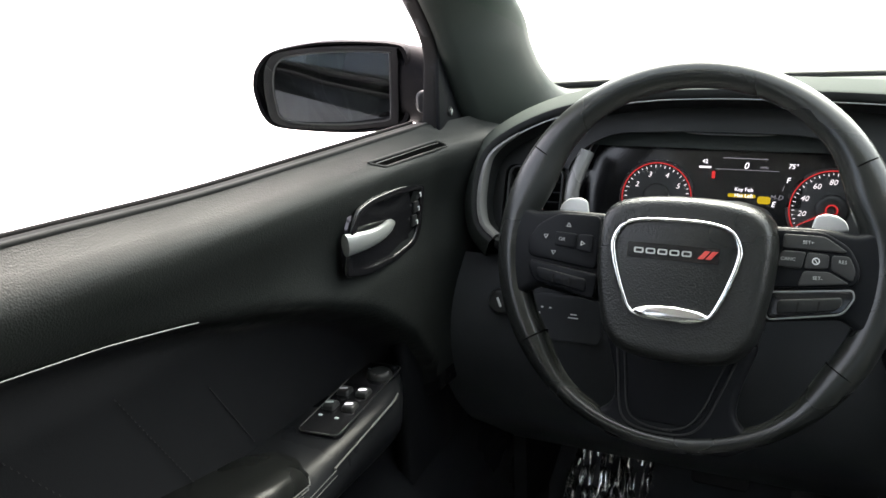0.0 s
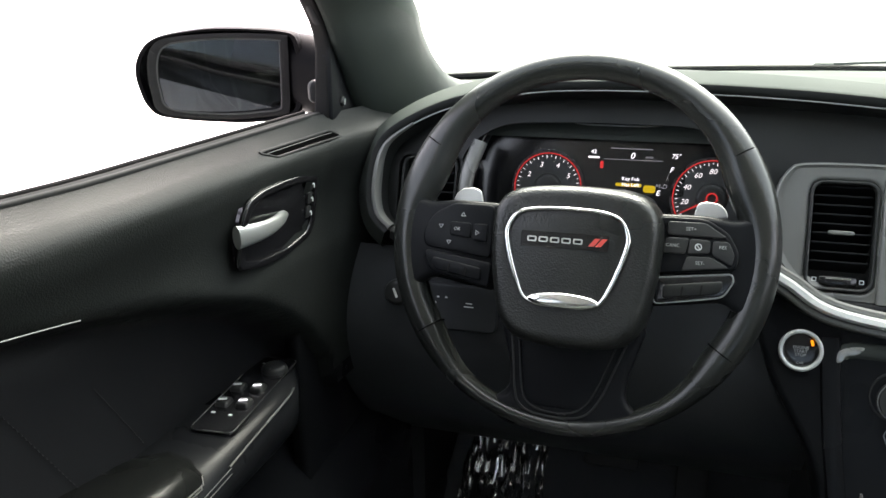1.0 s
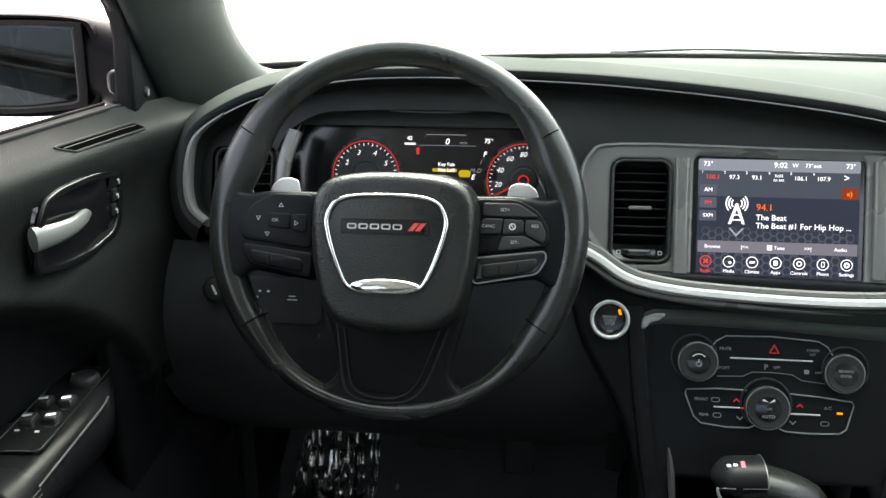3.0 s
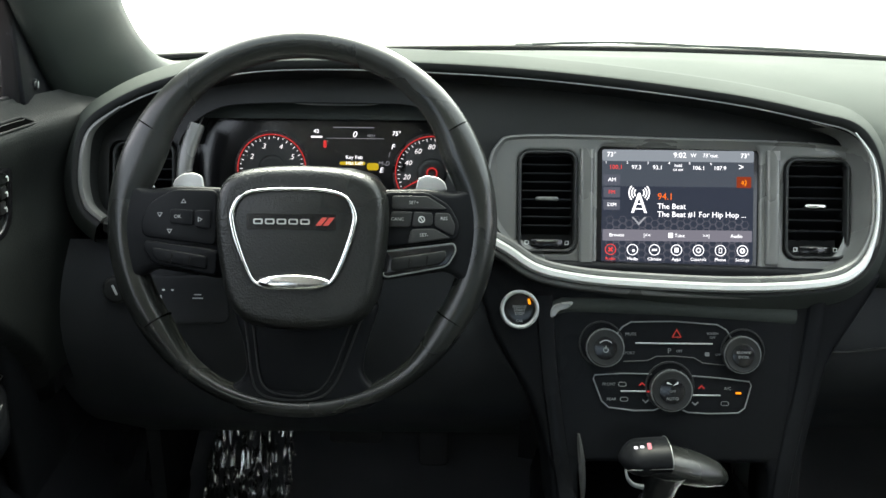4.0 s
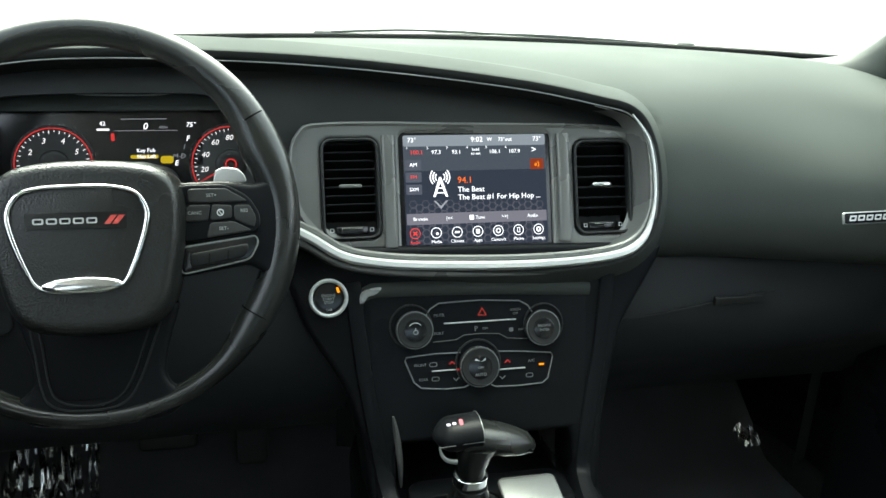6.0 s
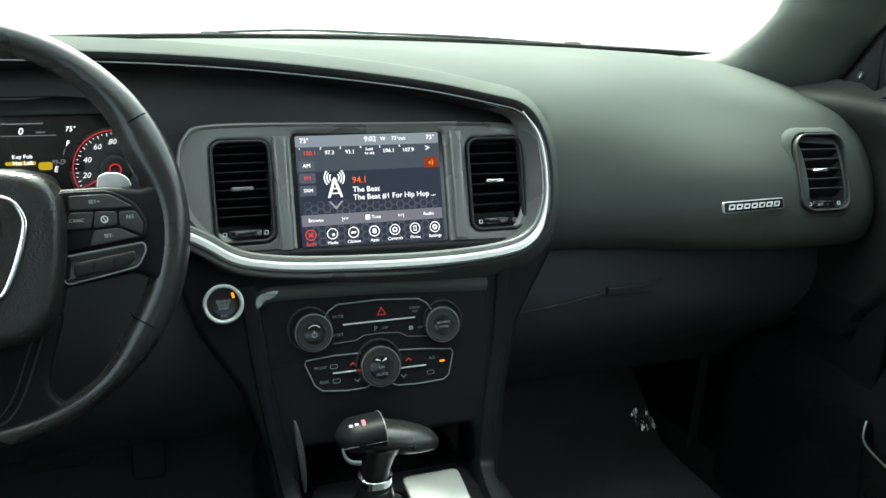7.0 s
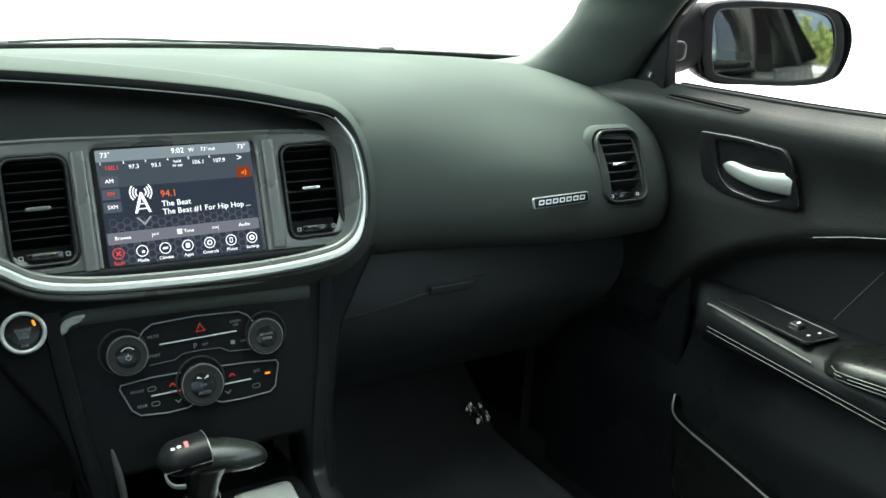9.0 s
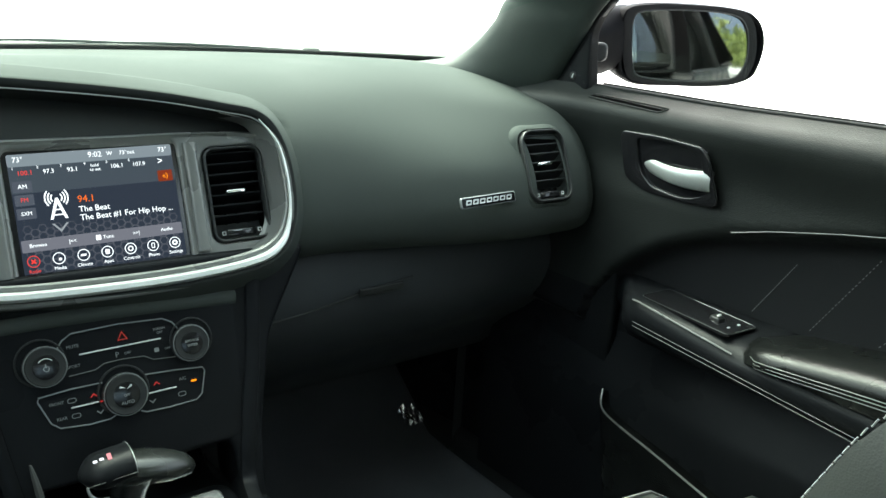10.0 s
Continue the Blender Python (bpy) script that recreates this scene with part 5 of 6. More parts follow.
# ---- light switch panel below the driver's vent ----
WHITE_MARK = material("white_print", (0.80, 0.80, 0.80), 0.5, vary=0.05)
lamp_panel = thing("light_switch", "black headlamp switch panel with pale symbols", "light switch", plane_pose(-0.555, 0.5455, 0.853, 13))
part("plate", plate([rrect(0.105, 0.055, 0.010)], 0.006, 0.0028), LOWER, lamp_panel, flat(0, 0, -0.0035))
for x, y, w, h in ((-0.032, 0.012, 0.003, 0.002), (-0.020, 0.011, 0.003, 0.002), (-0.010, 0.011, 0.003, 0.002), (-0.029, 0.000, 0.0015, 0.010), (-0.023, 0.000, 0.0015, 0.010), (0.018, 0.002, 0.012, 0.0012), (0.018, 0.006, 0.008, 0.0012)):
    part("print", plate([rrect(w, h, 0.0004, 1)], 0.0005), WHITE_MARK, lamp_panel, flat(x, y, 0.0025))
part("dial_knob", dome(circle(0.016, 24), 0.012, 4), PLASTIC, lamp_panel, flat(-0.070, 0.012, 0.002))
part("pointer", plate([rrect(0.0025, 0.012, 0.0006, 1)], 0.001), MARK, lamp_panel, flat(-0.070, 0.012, 0.0140, 25))


# ---- doors ----
INSERT = [(-0.50, 1.045), (-0.05, 1.012), (0.05, 1.000), (0.132, 0.985), (0.218, 0.966), (0.307, 0.940), (0.370, 0.912), (0.416, 0.883), (0.455, 0.850), (0.495, 0.800), (0.51, 0.75)]


def door_skin(y, z, drop=0.0, deep=0.045):
    """Distance of the door's inner skin from the middle of the car."""
    x = door_x(y)
    x += 0.022 * ease(1.045, 1.085, z) - 0.010 * ease(1.075, 1.045, z) * ease(0.97, 1.045, z)
    if z < 1.03:
        x += 0.006 * math.sin(math.pi * min(max((1.03 - z) / 0.1, 0), 1))
    zi = curve_at(INSERT, y) - drop
    x += deep * ease(0.0, 0.030, zi - z) * ease(0.60, 0.70, z)
    x -= 0.020 * ease(0.50, 0.62, y) * ease(0.80, 0.95, z)
    x -= 0.012 * ease(0.70, 0.60, z)
    return x


def make_door(s):
    who = "driver's" if s < 0 else "passenger's"
    d = thing("door_1" if s < 0 else "door_2", "closed black " + who + " door lined with leather and soft plastic", "car door", group="front doors", kind="structure")
    drop, deep = (0.0, 0.060) if s < 0 else (0.030, 0.040)
    edge = 0.703 if s < 0 else 0.655
    # the belt rises a little towards the rear
    rise = lambda y: 0.009 * ease(0.22, -0.06, y) if s < 0 else 0.006 * ease(0.36, 0.08, y)
    D = lambda y, z, off=0.0: Vector((s * (door_skin(y, z, drop, deep) - off), y, z + rise(y) * ease(1.02, 1.076, z)))

    def hole(y, z):
        return not (abs(y - (0.400 if s < 0 else 0.385)) < 0.068 and 0.960 < z < 1.020)

    def inset(y, z):
        return 0.70 < z < curve_at(INSERT, y) - drop - 0.012

    zs = steps(0.36, 0.70, 10)[:-1] + steps(0.70, 1.076, 52)
    ys = steps(-0.44, 0.28, 36)[:-1] + steps(0.28, 0.52, 30)[:-1] + steps(0.52, 0.70, 10)
    part("lower_lining", grid_skin(lambda y, z: D(y, z), ys, zs, lambda y, z: z < 0.775 and not inset(y, z)), STACKBLACK, d, label="black lower lining")
    sk = part("lining", grid_skin(lambda y, z: D(y, z), ys, zs, lambda y, z: z > 0.775 and hole(y, z) and not inset(y, z)), DOORSKIN, d, label="black grained upper lining")
    part("insert", grid_skin(lambda y, z: D(y, z), ys, zs, inset), INSERT_MAT, d, label="black stitched insert")
    # belt with window seals
    belt = lambda off, z: [Vector((s * (door_x(y) + 0.012 + off), y, z + rise(y))) for y in steps(-0.44, 0.545, 24)]
    part("belt_cap", sweep(belt(0.017, 1.073), rrect(0.014, 0.008, 0.003), (0, 0, 1)), MATT, d)
    part("belt_strip", sweep(belt(0.0085, 1.0755), rrect(0.006, 0.005, 0.002), (0, 0, 1)), BELT, d)
    part("window_seal", sweep(belt(0.029, 1.075), rrect(0.005, 0.007, 0.002), (0, 0, 1)), MATT, d, label="black rubber window seal")
    part("window_seal", sweep(belt(0.044, 1.060), rrect(0.006, 0.008, 0.003), (0, 0, 1)), MATT, d, label="black rubber outer window seal")
    # glass
    gl = grid_skin(lambda y, t: (s * (door_x(y) + 0.047 - 0.145 * t * t - 0.02 * t), y - 0.02 * t, 1.09 + 0.25 * t), steps(-0.44, 0.50, 10), steps(0, 1, 6), lambda y, t: t < (0.62 - y) * 1.35)
    g = part("window_glass", gl, SIDEGLASS, d, label="raised clear side window")
    # outer skin
    me = grid_skin(lambda y, z: (s * (door_x(y) + 0.125 + 0.035 * math.sin(math.pi * (z - 0.30) / 0.80) - 0.02 * ease(1.0, 1.09, z)), y, z), steps(-0.44, 0.80, 16), steps(0.30, 1.045, 12))
    part("outer_panel", me, PAINT, d, label="dark grey metallic outer panel")
    part("door_shut", grid_skin(lambda u, z: (s * (0.69 + 0.14 * u), 0.80, z), steps(0, 1, 2), steps(0.30, 1.06, 3)), DARK, d)
    # speaker slot
    sl_ = [(0.388, 1.0610), (0.409, 1.0535), (0.535, 1.0530), (0.526, 1.0600)] if s < 0 else [(0.394, 1.0625), (0.405, 1.0560), (0.536, 1.0605), (0.525, 1.0648)]
    slot = part("speaker_slot", tube([D(a, b, 0.0006) for a, b in rounded(sl_, 0.004)], 0.0012, 6, True, up=(s, 0.05, 0.6)), DOORSKIN, d)
    sa, sb, sc, sd = (Vector(q) for q in sl_)
    well = lambda u, v: (sa.lerp(sd, u)).lerp(sb.lerp(sc, u), v)
    # no recess is cut; a black sheet stands in for the slot's shade
    part("slot_shade", grid_skin(lambda u, v: D(*well(u, v), 0.0010), steps(0.01, 0.99, 12), steps(0.06, 0.94, 4)), VOID, slot)
    for v in (0.30,):
        part("slot_bar", tube([D(*well(u, v), 0.0013) for u in steps(0.03, 0.97, 12)], 0.0005, 5), PLASTIC, slot)
    # inner handle in its bowl
    hm = Matrix.Translation((s * (door_x(0.40) - 0.0015), 0.400 if s < 0 else 0.384, 0.9885 if s < 0 else 0.9865)) @ pose(0, 0, 0, 90, 0, -90 if s > 0 else 90) @ pose(0, 0, 0, 7, 0, 0)
    k = -s  # x of the bowl's frame runs backward on one side and forward on the other
    # outline as (y, z) from the upper front corner backward and round
    if s < 0:
        bowl = [(0.492, 1.020), (0.464, 1.026), (0.420, 1.0305), (0.368, 1.0310), (0.343, 1.026), (0.333, 1.012), (0.324, 0.961), (0.371, 0.949), (0.426, 0.945), (0.4756, 0.950), (0.489, 0.962)]
        dish_ = [(0.484, 1.014), (0.420, 1.0225), (0.370, 1.0230), (0.350, 1.018), (0.342, 1.006), (0.335, 0.968), (0.374, 0.957), (0.426, 0.953), (0.468, 0.958), (0.479, 0.968)]
        loop, inner = ([(a - 0.400, b - 0.990) for a, b in q] for q in (bowl, dish_))
    else:
        bowl = [(0.4665, 1.014), (0.461, 1.0255), (0.390, 1.0285), (0.324, 1.0260), (0.312, 1.0145), (0.2930, 0.9555), (0.3010, 0.9475), (0.357, 0.9420), (0.415, 0.9425), (0.4545, 0.9560)]
        dish_ = [(0.436, 1.018), (0.390, 1.0215), (0.345, 1.0205), (0.326, 1.014), (0.312, 0.972), (0.318, 0.960), (0.336, 0.9525), (0.358, 0.9490), (0.405, 0.9535), (0.4245, 0.970)]
        loop, inner = ([(0.385 - a, b - 0.988) for a, b in q] for q in (bowl, dish_))
    if s > 0:
        loop, inner = loop[::-1], inner[::-1]
    bz = part("handle_bowl", plate([rounded(loop, 0.012), rounded(inner, 0.010)], 0.0065, 0.002), GLOSS, d, hm @ flat(0, 0, -0.002), label="gloss black handle bowl")
    mid = sum((Vector(q) for q in inner), Vector((0, 0))) / len(inner)
    rings = [[(mid.x + (q[0] - mid.x) * f, mid.y + (q[1] - mid.y) * f, z) for q in rounded(inner, 0.010)] for f, z in ((1.02, 0.002), (0.98, -0.012), (0.93, -0.028), (0.80, -0.034))]
    part("dish", loft(rings, True, True), GLOSS, bz)
    part("bowl_edge", tube([(q[0], q[1], 0.0040) for q in rounded(loop, 0.012)], 0.0006, 6, True, up=(0, 0, 1)), PLASTIC, bz)
    lev = []
    f = 1 if s < 0 else -1
    for t in steps(0, 1, 16):
        x = f * (0.034 - 0.109 * t) if s < 0 else f * (0.040 - 0.119 * t)
        hgt = (0.0070 + 0.0045 * t * t if s < 0 else 0.0090 + 0.0052 * t) * min(1, 0.55 + 4 * t)
        zc = 0.0055 * t - 0.001 if s < 0 else -0.004 - 0.0035 * math.sin(math.pi * t) - 0.0025 * t
        out = -0.006 + 0.016 * math.sin(math.pi * min(t * 0.75 + 0.05, 1))
        lev.append([(x, zc + hgt * math.sin(a), out + 0.0045 * math.cos(a) - 0.15 * hgt * math.sin(a)) for a in [2 * math.pi * j / 16 for j in range(16)]])
    part("lever", loft(lev), LEVER, bz, label="satin silver pull lever")
    if s < 0:
        for i in range(3):
            part("memory_button", plate([rrect(0.010, 0.013, 0.002)], 0.002, 0.0006), PLASTIC, bz, flat(0.079 - 0.002 * i, 0.021 - 0.0155 * i, 0.002))
            part("memory_mark", plate([rrect(0.004, 0.0016, 0.0003, 1)], 0.0005), MARK, bz, flat(0.078 - 0.002 * i, 0.022 - 0.0155 * i, 0.0064))
            part("memory_mark", plate([rrect(0.0016, 0.004, 0.0003, 1)], 0.0005), MARK, bz, flat(0.0805 - 0.002 * i, 0.019 - 0.0155 * i, 0.0064))
    # bead along the insert's upper edge, and stitching across the insert
    part("insert_bead", tube([D(y, curve_at(INSERT, y) - drop - 0.002, 0.001) for y in steps(-0.42, 0.14 if s < 0 else 0.27, 30)], 0.0006, 6), SATIN, d)
    for y0, z0, y1, z1 in ((0.196, 0.889, 0.246, 0.806), (0.096, 0.924, 0.165, 0.806), (-0.02, 0.945, 0.08, 0.815)):
        for i in range(22):
            t = i / 22
            y, z = y0 + (y1 - y0) * t, z0 + (z1 - z0) * t
            st = part("stitch", plate([rrect(0.0032, 0.0007, 0.0003, 1)], 0.0007), DIMMARK if s > 0 else PLASTIC, d, Matrix.Translation(D(y, z, 0.0012)) @ pose(0, 0, 0, 90, 0, -90 if s > 0 else 90) @ pose(0, 0, 0, 0, 0, (-58 if s < 0 else 238)))
    # armrest
    arm = []
    for y in steps(-0.44, 0.47, 40):
        top = 0.800
        ed = 0.016 * min(max((0.36 - y) / 0.16, 0), 1)
        xo = door_x(y) + deep + 0.012
        xi = edge + (0.045 * ease(0.38, 0.50, y) - 0.011 if s < 0 else 0.078 * ease(0.37, 0.465, y)) - 0.004
        arm.append([(s * a, y, b) for a, b in [(xo, top), (xi + 0.022, top + 0.001 - ed * 0.4), (xi + 0.010, top - 0.002 - ed), (xi + 0.003, top - 0.009 - ed), (xi, top - 0.022 - ed * 0.6), (xi + 0.002, top - 0.045), (xi + 0.014, top - 0.060), (xo, top - 0.075)]])
    ar = part("armrest", loft(arm, True, True, 50), STACKBLACK, d, label="padded black armrest")
    cush = []
    fwd = 0.057 if s < 0 else 0.0
    for y in steps(-0.44, 0.205 + fwd, 26):
        e = ease(0.19 + fwd, -0.02 + fwd, y)
        nose = math.sqrt(min(max((0.207 + fwd - y) / 0.05, 0), 1))
        xo = door_x(y) + deep
        xi = edge - 0.012 + 0.030 * (1 - nose)
        zt = 0.808 + 0.024 * e - 0.016 * (1 - nose)
        cush.append([(s * a, y, b) for a, b in [(xo, 0.795), (xo, zt - 0.006), (xi + 0.040, zt), (xi + 0.016, zt - 0.003), (xi + 0.005, zt - 0.012), (xi + 0.002, zt - 0.024), (xi + 0.012, 0.780)]])
    cu = part("armrest_cushion", loft(cush, True, True, 60), ARMBLACK, d, label="soft black leather armrest cushion")
    for dz in (0.0, 0.0055, 0.011):
        part("cushion_seam", tube([(s * (edge - 0.0118 + dz * 0.4 + 0.020 * ease(0.16, 0.19, y - fwd)), y, 0.790 + 0.0195 * min(max((0.181 + fwd - y) / 0.177, 0), 1) - dz) for y in steps(-0.43, 0.187 + fwd, 30)], 0.0006, 6), SATIN, cu)
    # thin satin tube imitates the highlight along the armrest's edge
    part("pull_highlight", tube([(s * (edge + 0.001 + (0.045 * ease(0.38, 0.50, y) - 0.013 if s < 0 else 0.0)), y, 0.7995 - 0.017 * min(max((0.362 + fwd * 0.6 - y) / 0.162, 0), 1)) for y in steps(0.205 + fwd, 0.40 if s < 0 else 0.372, 14)], 0.0012, 6), SATIN, ar)
    for dz in (0.0, 0.006):
        part("lower_bead", tube([(s * (edge - 0.008 - (0.006 if s < 0 else 0)), y, (0.7525 if s > 0 else 0.771) - dz + 0.0193 * (y - 0.0266) / 0.334) for y in steps(-0.40, 0.36 if s > 0 else 0.262, 20)], 0.0004, 6), SATIN, ar)
    # switch panel
    pw, pl = (0.048, 0.170) if s < 0 else (0.060, 0.156)
    sm = pose(s * (edge + (0.033 if s < 0 else 0.043)), 0.374 if s < 0 else 0.294, 0.7965, 0, 0, 5 if s < 0 else -4)
    swp = part("switch_panel", plate([rrect(pw, pl, 0.008)], 0.006, 0.002), GLOSS, d, sm, label="gloss black window switch panel")
    part("panel_edge", tube([(q[0], q[1], 0.0055) for q in rrect(pw - 0.001, pl - 0.001, 0.008)], 0.0006, 6, True, up=(0, 0, 1)), PLASTIC, swp)
    part("panel_shine", tube([(-s * (-pw / 2 + 0.0010), y, 0.0057) for y in steps(-pl / 2 + 0.008, 0.03, 10)], 0.0007, 6, up=(0, 0, 1)), SATIN, swp)
    part("panel_shine", tube([(x, -pl / 2 + 0.0010, 0.0057) for x in steps(-pw / 2 + 0.016, pw / 2 - 0.010, 6)], 0.0005, 6, up=(0, 0, 1)), SATIN, swp)
    spots = ((-0.012, 0.004), (0.010, 0.006), (-0.012, -0.030), (0.010, -0.028)) if s < 0 else ((0.0, -0.035),)
    for x, y in spots:
        b_ = part("window_switch", dome(rrect(0.015, 0.017, 0.003), 0.006, 4), PLASTIC, swp, flat(x, y, 0.005))
        part("switch_mark", plate([rrect(0.009, 0.0035, 0.0006, 1)], 0.0006), MARK if x < 0 or s > 0 else WHITE_G, b_, flat(0, -0.002, 0.0072, 20))
    for x, y in ((-0.014, -0.050), (0.006, -0.052), (-0.014, -0.036)) if s < 0 else ((-0.010, -0.062), (0.010, -0.062)):
        part("lock_mark", plate([rrect(0.0045, 0.003, 0.0006, 1)], 0.0006), MARK, swp, flat(x, y, 0.0062))
    if s < 0:
        mk = part("mirror_knob", dome(circle(0.015, 24), 0.008, 4), PLASTIC, swp, flat(0.008, 0.053, 0.005))
        for x, y in ((0, 0.010), (0, -0.010), (-0.010, 0), (0.010, 0), (-0.018, 0.012)):
            part("mirror_mark", plate([rrect(0.003, 0.0022, 0.0004, 1)], 0.0006), MARK, mk, flat(x, y, 0.0072 if abs(x) < 0.015 else 0.002))
    # map pocket
    pk = spline([D(-0.40, 0.500, 0.03), D(0.10, 0.535, 0.032), D(0.213, 0.560, 0.032), D(0.306, 0.581, 0.03), D(0.380, 0.594, 0.026), D(0.412, 0.604, 0.02), D(0.428, 0.622, 0.008)], 6)
    part("map_pocket", loft([[p, p + Vector((-s * 0.006, 0, 0.003)), p + Vector((-s * 0.004, 0, -0.01)), p + Vector((s * 0.01, -0.01, -0.15)), p + Vector((s * 0.035, 0, -0.15)), p + Vector((s * 0.03, 0, -0.01))] for p in pk]), ARMBLACK, d, label="black map pocket")
    part("pocket_edge", tube([p + Vector((-s * 0.005, 0, 0.004)) for p in pk], 0.0016, 6), SATIN, d)
    # sail panel by the mirror
    tri = [(0.545, 1.068), (0.66, 1.05), (0.645, 1.075), (0.600, 1.135), (0.53, 1.215), (0.40, 1.30), (0.38, 1.29), (0.505, 1.205), (0.548, 1.16)]
    M = Matrix(((0, 0, s, s * 0.699), (1, 0, 0, 0), (0, 1, 0, 0), (0, 0, 0, 1)))
    sp_ = plate([rounded(tri, 0.004)], 0.012, 0.003)
    sp_.transform(M)
    part("sail_panel", sp_, STACKBLACK, d, label="black mirror sail panel")
    fr = [(s * 0.712, 0.548, 1.070), (s * 0.710, 0.553, 1.12), (s * 0.708, 0.550, 1.162), (s * 0.703, 0.508, 1.210), (s * 0.685, 0.40, 1.285), (s * 0.66, 0.25, 1.335)]
    part("window_channel", sweep(spline(fr, 6), rrect(0.014, 0.018, 0.004), (1, 0, 0)), MATT, d, label="black window channel")
    part("screw_cap", dome(circle(0.006, 16), 0.003, 3), PLASTIC, d, Matrix.Translation((s * 0.699, 0.575, 1.086)) @ pose(0, 0, 0, 0, -s * 90, 0))
    part("screw_shine", plate([rrect(0.0016, 0.007, 0.0005, 1)], 0.001), SILVER, d, Matrix.Translation((s * 0.6955, 0.573, 1.086)) @ pose(0, 0, 0, 0, -s * 90, 0) @ flat(0, 0, 0, 70))
    return d


make_door(-1)
make_door(1)

# ---- door mirrors ----
def door_mirror(s, inner, outer, zc, case, pane, turn):
    """Outlines of the case and of the glass as (outward, up) about the middle of the glass."""
    m = thing("door_mirror", "dark grey door mirror beside the " + ("driver's" if s < 0 else "passenger's") + " window", "door mirror", group="door mirrors")
    I, O = Vector(inner), Vector(outer)
    ax = (O - I).normalized()
    c = (I + O) / 2
    M = pose(c.x, c.y, zc, 0, 0, math.degrees(math.atan2(ax.y * s, ax.x * s))) @ pose(0, 0, 0, 90)
    case_ = [Vector((s * q.x, q.y)) for q in spline([Vector(p) for p in case], 5, True)]
    pane_ = [Vector((s * q.x, q.y)) for q in spline([Vector(p) for p in pane], 5, True)]
    if s < 0:
        case_, pane_ = case_[::-1], pane_[::-1]
    mid = sum(case_, Vector((0, 0))) / len(case_)
    pm = sum(pane_, Vector((0, 0))) / len(pane_)
    ring = lambda f, z, sx=0.0: [(mid.x + (q.x - mid.x) * f * 1.03 + sx * s, mid.y + (q.y - mid.y) * f, z) for q in case_]
    part("housing", loft([ring(0.60, -0.022), ring(0.86, -0.022), ring(0.93, 0.003), ring(0.975, 0.004), ring(0.995, -0.002), ring(1.0, -0.012), ring(0.985, -0.040), ring(0.90, -0.078, -0.006), ring(0.68, -0.108, -0.012), ring(0.30, -0.122, -0.016)], True, True, 60), HOUSING, m, M, label="dark grey mirror housing")
    inner_ring = lambda f, z: [(pm.x + (q.x - pm.x) * f, pm.y + (q.y - pm.y) * f, z) for q in pane_]
    part("lip", loft([inner_ring(1.16, 0.0045), inner_ring(1.07, 0.0065), inner_ring(1.01, 0.0050), inner_ring(0.985, -0.010)], True, False, 60), MATT, m, M, label="black inner lip")
    part("glass_edge", tube([(q[0], q[1], 0.0052) for q in inner_ring(1.012, 0)], 0.0012, 6, True, up=(0, 0, 1)), PLASTIC, m, M)
    part("glass", plate([[tuple(q) for q in pane_]], 0.003), DIM_MIRROR if s < 0 else MIRROR, m, M @ flat(0, 0, -0.004) @ pose(0, 0, 0, *turn), label="mirror glass")
    # neck that curves from the case to the door
    a_ = I + Vector((0.0, 0.035, zc))
    neck = spline([a_ + Vector((s * 0.03, 0.02, 0.003)), a_ + Vector((-s * 0.02, 0.005, 0.003)), a_ + Vector((-s * 0.055, -0.005, -0.005)), Vector((s * 0.752, I.y + 0.02, zc - 0.012))], 6)
    part("foot", sweep(neck, rrect(0.100, 0.070, 0.034, 6), (0, 1, 0), scale=lambda t: 1.12 - 0.22 * t), HOUSING, m, label="dark grey mirror foot")
    part("foot_cap", dome(rrect(0.026, 0.030, 0.010), 0.005, 4), PLASTIC, m, Matrix.Translation((s * 0.772, I.y - 0.018, zc - 0.012)) @ pose(0, 0, 0, 90, 0, -s * 38), label="black cap on the foot")
    return m


door_mirror(-1, (-0.835, 0.677, 0), (-0.990, 0.620, 0), 1.0975,
            [(0.104, 0.013), (0.097, 0.036), (0.0756, 0.056), (0.028, 0.066), (-0.0186, 0.068), (-0.0871, 0.063), (-0.108, 0.050), (-0.112, 0.0), (-0.106, -0.040), (-0.0881, -0.0504), (-0.0563, -0.0565), (-0.0088, -0.0568), (0.0704, -0.0483), (0.093, -0.0336), (0.1016, -0.0099)],
            [(0.0735, 0.0237), (0.063, 0.0437), (0.0371, 0.0504), (-0.0174, 0.0529), (-0.0800, 0.0500), (-0.0850, 0.044), (-0.0840, 0.0), (-0.0825, -0.0320), (-0.0780, -0.0390), (-0.0573, -0.0417), (-0.0098, -0.0435), (0.0612, -0.036), (0.0735, -0.0108)], (0, 5.0, 0))
door_mirror(1, (0.867, 0.614, 0), (1.053, 0.520, 0), 1.1305,
            [(-0.126, 0.026), (-0.124, 0.048), (-0.1107, 0.0577), (-0.0531, 0.0668), (0.0678, 0.0637), (0.1118, 0.0475), (0.1289, 0.0112), (0.1243, -0.0315), (0.1093, -0.0531), (0.0689, -0.0621), (-0.0638, -0.0686), (-0.105, -0.0615), (-0.124, -0.040)],
            [(-0.1062, 0.0058), (-0.107, 0.0374), (-0.0903, 0.0516), (-0.0117, 0.0563), (0.0594, 0.0533), (0.0889, 0.0373), (0.1005, -0.004), (0.0939, -0.0374), (0.0725, -0.0524), (0.006, -0.0576), (-0.081, -0.0532), (-0.0994, -0.0352)], (-2.0, -2.6, 0))

